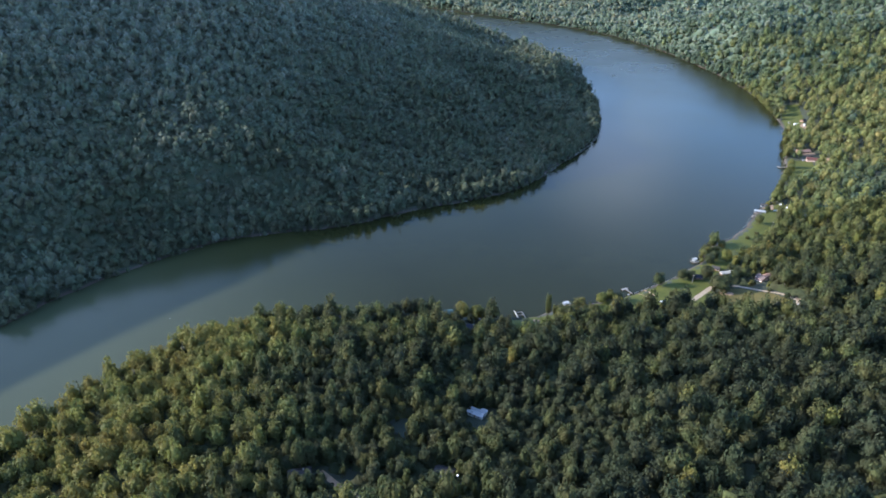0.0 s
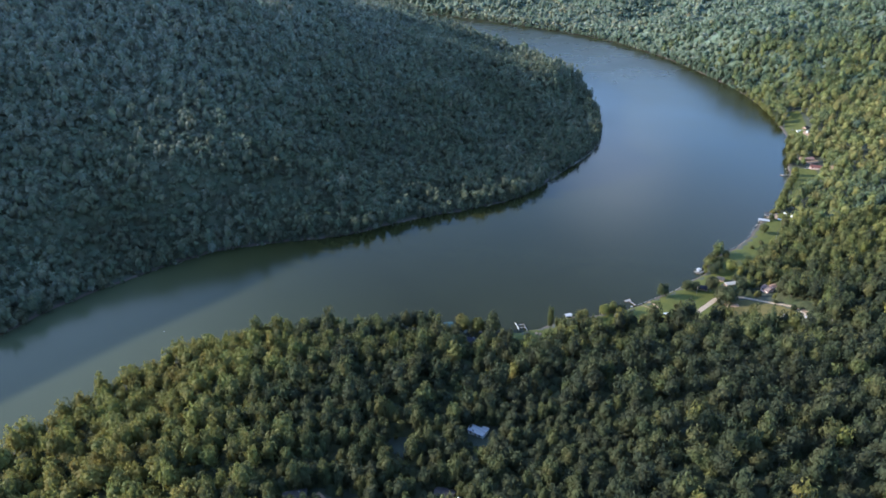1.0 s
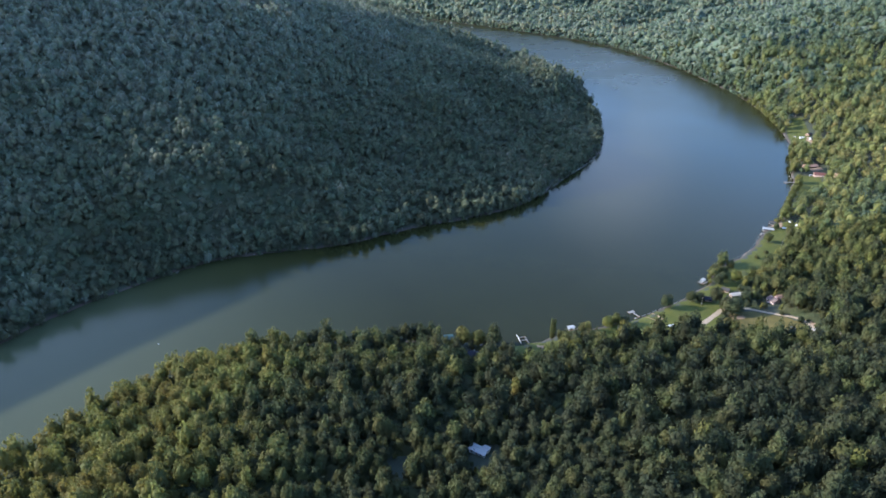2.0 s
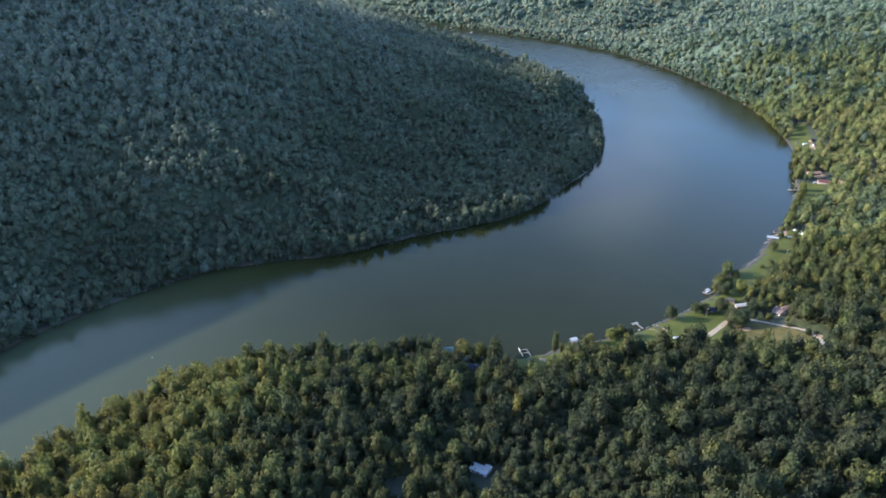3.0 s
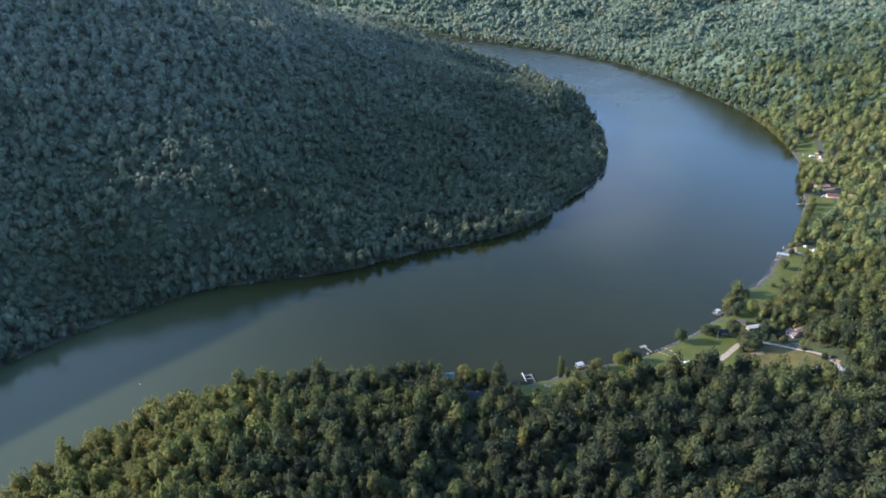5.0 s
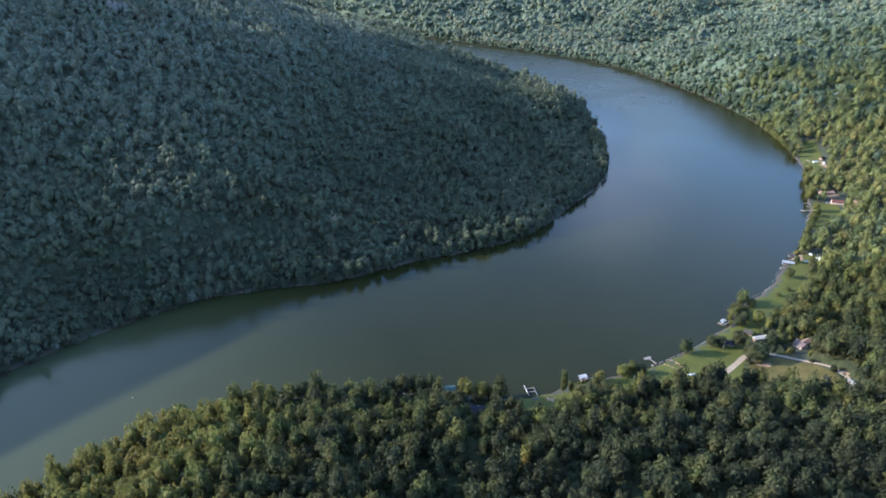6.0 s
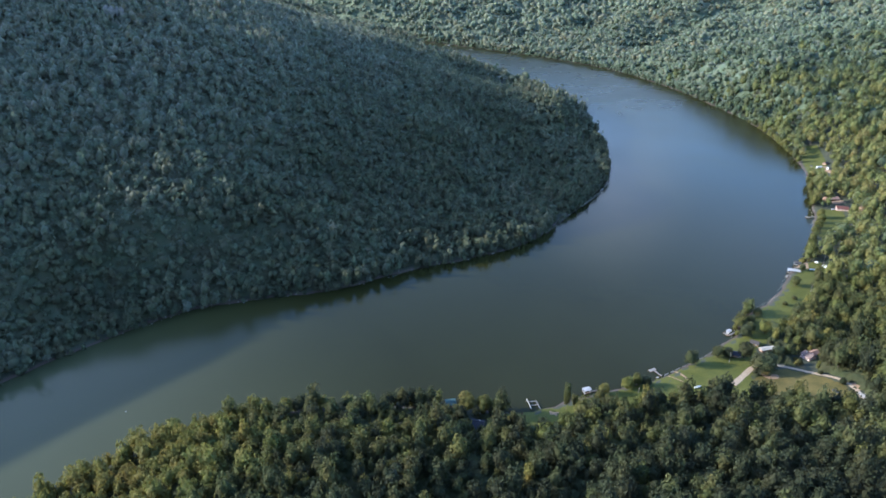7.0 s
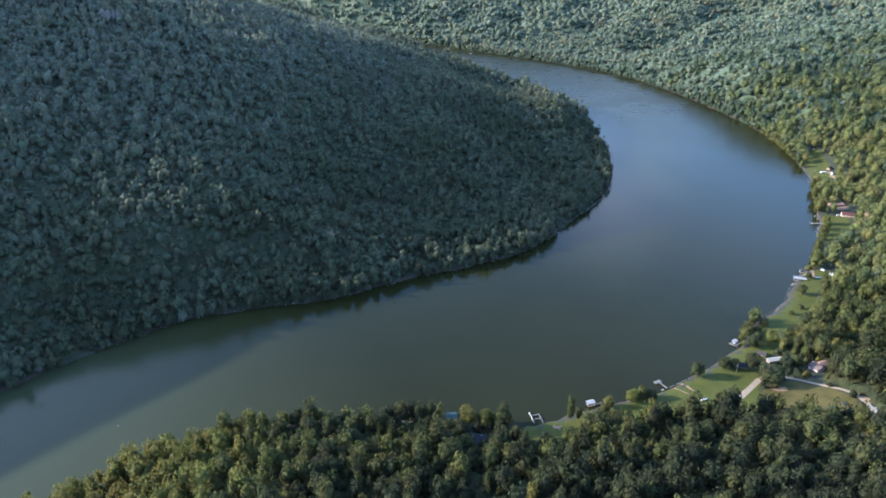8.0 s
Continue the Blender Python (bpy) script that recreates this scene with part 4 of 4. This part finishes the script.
def roofed(e, x0, x1, y0, y1, z0, tall, rise, roof):
    """Posts and a low gabled sheet roof with its ribs."""
    for px in (x0 + 0.2, x1 - 0.2):
        for py in (y0 + 0.2, (y0 + y1) / 2, y1 - 0.2):
            bm = bmesh.new()
            rod(bm, (px, py, -3.0), (px, py, z0 + tall), 0.09, 0.09, 8)
            part("post", bm, WHITE_PAINT, e)
    ym = (y0 + y1) / 2
    for s, edge in ((-1, y0 - 0.4), (1, y1 + 0.4)):
        o = [(ym, z0 + tall + rise), (edge, z0 + tall), (edge, z0 + tall + 0.09), (ym, z0 + tall + rise + 0.09)]
        slope = part("roof_slope", prism(o, x0 - 0.4, x1 + 0.4), roof, e)
        for k in range(7):
            rx = x0 - 0.3 + (x1 - x0 + 0.6) * k / 6
            rib = part("rib", prism([(ym, z0 + tall + rise + 0.085), (edge, z0 + tall + 0.085), (edge, z0 + tall + 0.13), (ym, z0 + tall + rise + 0.13)], rx - 0.04, rx + 0.04), roof, slope)


def boat(x, y, turn, long, label, z=0.05, hull=None, canopy=False, group=""):
    """A small open motor boat: hull, deck, screen, engine."""
    e = root_at("motor_boat", x, y, turn, label, "boat", float(height([(x, y)])[0]) + 0.45 if z is None else z, group)
    bm = bmesh.new()
    rows = []
    for k in range(7):
        s = k / 6
        half = 0.17 * long * (1 - max(0, s - 0.45) ** 2 * 3.1)
        low = -0.25 + 0.45 * max(0, s - 0.6)
        x_ = (s - 0.5) * long
        rows.append([bm.verts.new(c) for c in ((x_, -half, 0.75), (x_, -half * 0.8, 0.1), (x_, 0, low), (x_, half * 0.8, 0.1), (x_, half, 0.75))])
    for a, b in zip(rows[:-1], rows[1:]):
        for k in range(4):
            bm.faces.new((a[k], a[k + 1], b[k + 1], b[k]))
    bm.faces.new(rows[0][::-1]), bm.faces.new(rows[-1])
    part("hull", bm, hull or WHITE_PAINT, e)
    part("deck", block((-0.42 * long, 0.3 * long, -0.14 * long, 0.14 * long, 0.5, 0.62), bevel=0.03), WHITE_PAINT, e)
    part("windscreen", prism([(-0.12 * long, 0.62), (0.12 * long, 0.62), (0.10 * long, 1.15), (-0.10 * long, 1.15)], 0.05 * long, 0.05 * long + 0.06), DARK_GLASS, e)
    part("seat", block((-0.2 * long, -0.1 * long, -0.1 * long, 0.1 * long, 0.62, 0.95), bevel=0.04), CANVAS, e)
    part("engine", block((-0.56 * long, -0.5 * long, -0.25, 0.25, 0.1, 1.1), bevel=0.08), RUBBER, e)
    if canopy:
        part("canopy", prism([(-0.16 * long, 1.9), (0, 2.15), (0.16 * long, 1.9), (0.16 * long, 1.96), (0, 2.21), (-0.16 * long, 1.96)], -0.35 * long, 0.25 * long), CANVAS, e)
        for px in (-0.33 * long, 0.23 * long):
            for py in (-0.15 * long, 0.15 * long):
                bm = bmesh.new()
                rod(bm, (px, py, 0.5), (px, py, 1.92), 0.03, 0.03, 6)
                part("canopy_post", bm, WHITE_PAINT, e)
    return e


def car(x, y, turn, paint, label, long=4.6, van=False, z=None):
    """A parked car: body, cabin, glass, four wheels, lights."""
    e = root_at("car", x, y, turn, label, "car", None if z is None else z)
    h, top = long / 2, (2.1 if van else 1.5)
    part("body", prism([(-0.88, 0.35), (0.88, 0.35), (0.9, 0.75), (0.82, 0.95), (-0.82, 0.95), (-0.9, 0.75)], -h, h), paint, e)
    bm = bmesh.new()
    lo = [(-h * 0.85 if van else -h * 0.6, 0.8), (h * 0.5, 0.8)]
    hi = [(-h * 0.8 if van else -h * 0.4, 0.68), (h * 0.2, 0.68)]
    ring0 = [bm.verts.new((lo[0][0], -0.8, 0.94)), bm.verts.new((lo[1][0], -0.8, 0.94)), bm.verts.new((lo[1][0], 0.8, 0.94)), bm.verts.new((lo[0][0], 0.8, 0.94))]
    ring1 = [bm.verts.new((hi[0][0], -0.68, top)), bm.verts.new((hi[1][0], -0.68, top)), bm.verts.new((hi[1][0], 0.68, top)), bm.verts.new((hi[0][0], 0.68, top))]
    for k in range(4):
        bm.faces.new((ring0[k], ring0[(k + 1) % 4], ring1[(k + 1) % 4], ring1[k]))
    bm.faces.new(ring1)
    part("cabin", bm, DARK_GLASS, e)
    part("roof", block((hi[0][0], hi[1][0], -0.68, 0.68, top, top + 0.05)), paint, e)
    for wx in (-h * 0.62, h * 0.62):
        for s in (-1, 1):
            bm = bmesh.new()
            rod(bm, (wx, s * 0.70, 0.33), (wx, s * 0.93, 0.33), 0.33, 0.33, 14)
            w = part("wheel", bm, RUBBER, e)
            bm = bmesh.new()
            rod(bm, (wx, s * 0.90, 0.33), (wx, s * 0.945, 0.33), 0.2, 0.2, 10)
            part("rim", bm, WHITE_METAL, w)
    for s in (-1, 1):
        part("headlight", block((h - 0.02, h + 0.03, s * 0.65 - 0.15, s * 0.65 + 0.15, 0.6, 0.78)), WHITE_PAINT, e)
        part("tail_light", block((-h - 0.03, -h + 0.02, s * 0.65 - 0.12, s * 0.65 + 0.12, 0.6, 0.8)), RED_SHINGLE, e)
    return e


def utility_pole(x, y, label, tall=9.0, arm=True, lean=0.0):
    e = root_at("utility_pole", x, y, 20, label, "pole")
    bm = bmesh.new()
    rod(bm, (0, 0, -1), (lean, 0, tall), 0.17, 0.11, 8)
    part("mast", bm, DECK, e)
    if arm:
        part("crossarm", block((lean - 1.1, lean + 1.1, -0.2, -0.08, tall - 0.9, tall - 0.7)), TIMBER, e)
        for k in (-0.95, 0.0, 0.95):
            bm = bmesh.new()
            rod(bm, (lean + k, -0.14, tall - 0.7), (lean + k, -0.14, tall - 0.45), 0.06, 0.04, 6)
            part("insulator", bm, WHITE_PAINT, e)
    return e


def tent(x, y, turn, wide, label):
    """A frame canopy with a pointed cloth roof."""
    e = root_at("canopy_tent", x, y, turn, label, "tent")
    h = wide / 2
    bm = bmesh.new()
    v = [bm.verts.new(c) for c in ((-h, -h, 2.2), (h, -h, 2.2), (h, h, 2.2), (-h, h, 2.2), (0, 0, 3.4))]
    low = [bm.verts.new(c) for c in ((-h, -h, 1.9), (h, -h, 1.9), (h, h, 1.9), (-h, h, 1.9))]
    for k in range(4):
        j = (k + 1) % 4
        bm.faces.new((v[k], v[j], v[4])), bm.faces.new((low[k], low[j], v[j], v[k]))
    part("canopy", bm, CANVAS, e)
    for sx in (-1, 1):
        for sy in (-1, 1):
            bm = bmesh.new()
            rod(bm, (sx * h * 0.96, sy * h * 0.96, -0.5), (sx * h * 0.96, sy * h * 0.96, 2.15), 0.05, 0.05, 6)
            part("leg", bm, WHITE_METAL, e)
    return e


def trailer(x, y, turn, long, label):
    """A white travel trailer: body, roof, door, windows, wheels."""
    e = root_at("travel_trailer", x, y, turn, label, "trailer", group="trailers at the camp")
    h = long / 2
    part("body", prism([(-1.2, 0.5), (1.2, 0.5), (1.2, 2.6), (1.0, 2.85), (-1.0, 2.85), (-1.2, 2.6)], -h, h), WHITE_PAINT, e)
    part("stripe", block((-h + 0.1, h - 0.1, -1.215, -1.19, 1.0, 1.2)), BLUE_PAINT, e)
    part("door", block((h * 0.3, h * 0.3 + 0.75, -1.23, -1.19, 0.55, 2.3)), WHITE_METAL, e)
    for wx in (-h * 0.6, -h * 0.05):
        part("window", block((wx - 0.5, wx + 0.5, -1.225, -1.19, 1.4, 2.1)), DARK_GLASS, e)
    for s in (-1, 1):
        bm = bmesh.new()
        rod(bm, (0, s * 0.95, 0.35), (0, s * 1.2, 0.35), 0.35, 0.35, 14)
        part("wheel", bm, RUBBER, e)
    part("hitch", block((h, h + 1.1, -0.08, 0.08, 0.45, 0.6), (h + 0.9, h + 1.05, -0.06, 0.06, -0.2, 0.5)), RUBBER, e)
    part("axle", block((-0.1, 0.1, -0.95, 0.95, 0.25, 0.55)), RUBBER, e)
    return e


# ---------------------------------------------------------------- houses and sheds
e = house(21.5, 304, -33, 10.5, 5.0, 2.8, 0.8, PALE_SIDING, WHITE_METAL, "low house with a white sheet-metal roof in a wood clearing")
part("annex", prism([(1.0, -1.5), (5.0, -1.5), (5.0, 2.5), (1.0, 2.9)], 1.5, 5.2), PALE_SIDING, e, "annex at the back")
part("annex_roof", prism([(0.6, 3.05), (5.4, 2.6), (5.4, 2.75), (0.6, 3.2)], 1.1, 5.6), WHITE_METAL, e)
part("skylight", block((-2.6, -1.6, -2.2, -1.7, 3.12, 3.34)), DARK_GLASS, e, "dark roof vent")
house(-78, 247, 12, 12, 8.5, 2.7, 2.1, BROWN_SIDING, GREY_SHINGLE, "grey-shingled cabin half hidden under the trees", True)
house(1, 250, -20, 10, 8, 2.7, 1.9, BROWN_SIDING, GREY_SHINGLE, "grey-shingled cabin in a dark wood clearing", False, True)
house(298, 509, 110, 8.0, 7.5, 2.8, 2.2, PINK_SIDING, PALE_SHINGLE, "pale pink cottage with a pinkish shingle roof beside the road", True)
house(306, 514, 26, 7.0, 5.0, 2.4, 1.0, PINK_SIDING, TAN_ROOF, "low pink garage with a pale roof beside the cottage", name="garage")
house(271, 522, 12, 13.0, 3.8, 2.2, 0.4, BROWN_SIDING, CREAM_METAL, "long low building with a white metal roof behind the lawn", name="mobile_home")
house(264, 531, -30, 6.5, 5.0, 2.4, 1.3, BROWN_SIDING, GREY_SHINGLE, "small grey-roofed shed behind the lawn", name="shed")
house(241, 515, -15, 8.0, 6.0, 2.4, 1.4, BROWN_SIDING, BLUE_SHINGLE, "blue-grey roofed shed between two lawn trees", name="shed")
house(23, 427, -14, 9, 7.0, 2.8, 1.8, BROWN_SIDING, BLUE_SHINGLE, "slate-blue roofed house among trees above the cove", True, True)
house(517, 868, 5, 17, 9.0, 2.8, 1.8, BROWN_SIDING, TAN_ROOF, "long house with a tan shingle roof above the lawn")
house(510, 831, -22, 13, 8.0, 2.8, 2.2, PINK_SIDING, RED_SHINGLE, "house with a red-brown roof at the head of the lawn")
house(588, 1012, 30, 8, 5.5, 2.5, 1.4, BROWN_SIDING, GREY_SHINGLE, "brown cabin with a grey roof at the riverside camp")

# ---------------------------------------------------------------- docks and boats
e = root_at("dock", 66.5, 455.5, 12, "white-decked H-shaped boat dock on piles in the cove", "dock", 0.0)
walkway(e, -3.4, -2.7, -5.0, 6.5, 0.75, DECK)
walkway(e, -2.68, 2.74, 2.7, 3.4, 0.74, DECK)
walkway(e, -2.68, 2.74, -1.5, -0.8, 0.74, DECK)
walkway(e, 2.76, 3.5, -6.5, 3.6, 0.75, DECK)
part("rail", block((-3.5, -3.42, -5.0, 6.5, 0.75, 1.5)), WHITE_PAINT, e, "white side rail")
e = root_at("boathouse", 109, 470.2, 20, "open boathouse with a white sheet-metal roof on posts", "boathouse", 0.0)
walkway(e, -2.8, -1.9, -1.8, 1.8, 0.6, DECK, False)
walkway(e, 1.9, 2.8, -1.8, 1.8, 0.6, DECK, False)
walkway(e, -1.88, 1.88, -1.8, -1.1, 0.6, TIMBER, False)
roofed(e, -2.8, 2.8, -1.8, 1.8, 0.6, 2.3, 0.45, WHITE_METAL)
walkway(e, 2.82, 9.2, -1.9, -0.6, 0.6, TIMBER)
walkway(e, 7.2, 8.4, -7.0, -1.92, 0.62, TIMBER)
boat(109, 471.6, 20, 4.2, "white motor boat moored under the boathouse roof")
e = root_at("dock", 167.6, 497.4, 27, "pale T-shaped dock reaching out from the lawn", "dock", 0.0)
walkway(e, -3.2, 3.2, -1.3, 1.4, 0.75, DECK)
walkway(e, 0.1, 1.4, -9.2, -1.32, 0.75, DECK)
walkway(e, -5.0, -2.6, -10.2, -8.8, 0.95, CONCRETE, False)
e = root_at("boat_lift", 251, 551.5, 35, "boat lift with a white canopy at the bank", "boat lift", 0.0)
walkway(e, -4.6, -3.2, -2.4, 2.4, 0.6, DECK)
walkway(e, -3.18, 5.5, -3.4, -2.0, 0.6, DECK)
roofed(e, -2.1, 2.1, -1.4, 1.4, 0.6, 2.1, 0.4, WHITE_METAL)
boat(251, 551.5, 35, 4.8, "small white boat hung under the lift's canopy", 0.5)
e = root_at("boathouse", 5, 455, 8, "boathouse with a weathered green metal roof on posts", "boathouse", 0.0)
walkway(e, -3.6, -2.4, -3.4, 3.4, 0.6, DECK, False)
walkway(e, 2.4, 3.6, -3.4, 3.4, 0.6, DECK, False)
walkway(e, -2.38, 2.38, -3.4, -2.2, 0.6, TIMBER, False)
roofed(e, -3.6, 3.6, -3.4, 3.4, 0.6, 2.4, 0.8, GREEN_METAL)
boat(4, 449.5, 15, 4.6, "white boat drawn up beside the green boathouse", 0.6)
e = root_at("boathouse", 366, 666, -22, "open boathouse with a long pale grey metal roof", "boathouse", 0.0)
walkway(e, -5.6, 5.6, -2.6, -1.4, 0.6, DECK)
roofed(e, -5.6, 5.6, -2.4, 2.6, 0.6, 2.3, 0.45, WHITE_METAL)
e = root_at("dock", 360, 656, -35, "narrow pale L-shaped dock beside the boathouse", "dock", 0.0)
walkway(e, -6.0, 6.5, -0.7, 0.7, 0.7, DECK)
walkway(e, -6.0, -4.4, -5.5, -0.72, 0.7, DECK)
e = root_at("boathouse", 379, 684, -25, "small boathouse with a dull grey roof", "boathouse", 0.0)
walkway(e, -3.4, 3.4, -2.2, -1.0, 0.6, DECK)
roofed(e, -3.4, 3.4, -2.0, 2.2, 0.6, 2.2, 0.4, GREY_SHINGLE)
e = root_at("dock", 462, 814, 0, "narrow white dock with a square end platform", "dock", 0.0)
walkway(e, -6.0, -2.6, -2.4, 2.4, 0.8, DECK)
walkway(e, -2.58, 8.0, -0.8, 0.8, 0.8, DECK)
boat(386, 667, -12, 7.0, "white boat on the grass behind the docks", None)
boat(194.4, 472, 20, 6.2, "white boat drawn up on the lawn's edge", None)
boat(95, 2215, 30, 11, "white motor boat far up the river", 0.05, canopy=True, group="boats far up the river")
boat(27, 2322, 30, 11, "white motor boat far up the river near the bank", 0.05, canopy=True, group="boats far up the river")


def buoy(x, y):
    e = root_at("buoy", x, y, 0, "small white channel buoy floating on the river", "buoy", 0.0, "buoys in the river")
    bm = bmesh.new()
    rod(bm, (0, 0, -0.3), (0, 0, 0.45), 0.27, 0.24, 12)
    part("float", bm, WHITE_PAINT, e)
    bm = bmesh.new()
    rod(bm, (0, 0, 0.45), (0, 0, 0.95), 0.1, 0.06, 8)
    part("top_mark", bm, WHITE_PAINT, e)


buoy(-161, 462)
buoy(-233, 448)

# ---------------------------------------------------------------- vehicles, tents, poles and small things
car(501, 834, 5, WHITE_PAINT, "white van parked beside the red-roofed house", 5.4, True)
# this car takes the place of a small dark house with a blue-grey roof
car(287, 454, -60, BLUE_PAINT, "dark blue car standing in for a small house beside the road")
trailer(572, 1000, 10, 8.5, "white travel trailer parked in the camp yard")
trailer(579, 990, 60, 7.0, "white travel trailer parked across the camp yard")
car(583, 980, 40, WHITE_PAINT, "white van parked at the camp", 5.4, True)
car(567, 1012, 120, BLUE_PAINT, "blue car parked on the camp lawn")
tent(402, 672, 15, 6.0, "white frame canopy tent on the grass")
tent(398, 682, 30, 3.5, "small white canopy tent beside the trees")
tent(441, 741, 15, 5.5, "white frame canopy tent on the long lawn")
tent(462, 762, 40, 3.6, "small white canopy tent at the lawn's edge")
utility_pole(232, 505, "weathered wooden utility pole on the lawn", 9.5)
utility_pole(356, 616, "pale wooden utility pole on the riverside lawn", 11.0)
utility_pole(147, 466, "leaning pale pole on the cove lawn", 5.5, False, 0.8)
utility_pole(396, 668, "slim pale pole beside the tent", 9.0)


def yard_light(x, y):
    e = root_at("yard_light", x, y, 0, "white-hooded yard light on a slim pole in the clearing", "yard light")
    bm = bmesh.new()
    rod(bm, (0, 0, -0.5), (0, 0, 6.0), 0.09, 0.06, 8)
    part("pole", bm, WHITE_METAL, e)
    bm = bmesh.new()
    rod(bm, (0, 0, 5.95), (0, 0, 6.5), 0.75, 0.25, 14)
    part("hood", bm, WHITE_PAINT, e)


yard_light(8.5, 244)


def picnic_table(x, y, turn):
    e = root_at("picnic_table", x, y, turn, "reddish wooden picnic table under the large tree", "table", group="picnic tables")
    for k in range(5):
        part("plank", block((-1.1, 1.1, -0.42 + k * 0.17, -0.27 + k * 0.17, 0.70, 0.75)), TIMBER, e)
    for s in (-1, 1):
        part("bench", block((-1.1, 1.1, s * 0.78 - 0.14, s * 0.78 + 0.14, 0.40, 0.45)), TIMBER, e)
        part("trestle", block((s * 0.8 - 0.05, s * 0.8 + 0.05, -0.85, 0.85, 0.32, 0.40), (s * 0.8 - 0.05, s * 0.8 + 0.05, -0.35, -0.27, -0.3, 0.7), (s * 0.8 - 0.05, s * 0.8 + 0.05, 0.27, 0.35, -0.3, 0.7)), TIMBER, e)


picnic_table(251, 485, 10)
picnic_table(256, 484, 70)


def retaining_wall(line, label):
    """A low wall of separate concrete blocks along the lawn's water edge."""
    e = root_at("retaining_wall", line[0][0], line[0][1], 0, label, "wall", 0.0)
    c = spline(line, 24) - np.array(line[0])
    run = np.concatenate([[0], np.cumsum(np.hypot(*np.diff(c, axis=0).T))])
    n = int(run[-1] / 1.25)
    shared = bpy.data.meshes.new("wall_block")
    bm = block((-0.6, 0.6, -0.28, 0.28, -0.9, 0.45), bevel=0.04)
    bm.to_mesh(shared)
    bm.free()
    shared.materials.append(LEDGE)
    for k in range(n):
        if k % 11 in (4, 5, 9):
            continue
        s = (k + 0.5) * run[-1] / n
        x, y = np.interp(s, run, c[:, 0]), np.interp(s, run, c[:, 1])
        x2, y2 = np.interp(s + 0.3, run, c[:, 0]), np.interp(s + 0.3, run, c[:, 1])
        b = new("wall_block", shared)
        b.parent = e
        b.matrix_basis = pose(x, y, 0.3, 0, 0, math.degrees(math.atan2(y2 - y, x2 - x)))


retaining_wall([(175, 490.5), (185, 496.5), (197, 504), (210, 511.5), (226, 523), (240, 535)], "low pale concrete block wall along the lawn's water edge")


def dead_tree(x, y, tall, lean, label):
    e = root_at("dead_tree", x, y, 0, label, "dead tree", group="dead trees on the shore")
    bm = bmesh.new()
    rod(bm, (0, 0, -0.5), (lean, -lean * 0.5, tall), 0.35, 0.12, 8)
    part("trunk", bm, DECK, e)
    for k in range(4):
        a, s = k * 1.7 + x, 0.45 + 0.13 * k
        bm = bmesh.new()
        rod(bm, (lean * s, -lean * 0.5 * s, tall * s), (lean * s + 1.8 * math.cos(a), -lean * 0.5 * s + 1.8 * math.sin(a), tall * s + 1.6), 0.1, 0.03, 6)
        part("branch", bm, DECK, e)


dead_tree(-224, 600, 11, 1.0, "bare grey dead tree leaning over the shore")
dead_tree(-217, 601, 9, -0.8, "bare grey dead tree on the shore")
dead_tree(-233, 595, 8, 2.5, "leaning bare dead tree on the shore")
dead_tree(-205, 606, 7, 3.5, "bare dead trunk slanting towards the water")


def outcrop(x, y, turn, count, label):
    """A ledge of weathered limestone blocks breaking through the wood."""
    rnd = random.Random(int(x * 7 + y))
    e = root_at("rock_outcrop", x, y, turn, label, "rock outcrop", group="ledges on the hill")
    for k in range(count):
        bm = bmesh.new()
        w, d, h = rnd.uniform(5, 10), rnd.uniform(4, 7), rnd.uniform(9, 15)
        bmesh.ops.create_icosphere(bm, subdivisions=2, radius=0.5, matrix=Matrix.Translation((k * 6.0 - count * 3.0, rnd.uniform(-2, 2), h * 0.48 + 2.0)) @ Matrix.Diagonal((w, d, h, 1)))
        for v in bm.verts:
            n = noise.noise_vector(v.co * 0.35) * 1.3
            v.co += Vector((n.x, n.y, round(n.z * 1.5) * 0.6))
        part("rock", bm, LEDGE, e)


outcrop(-436, 984, 20, 4, "pale limestone ledge breaking through the hill's wood")
outcrop(-422, 1110, 10, 7, "long pale limestone ledge high on the hill")
outcrop(-575, 880, 30, 4, "pale limestone ledge near the hilltop")
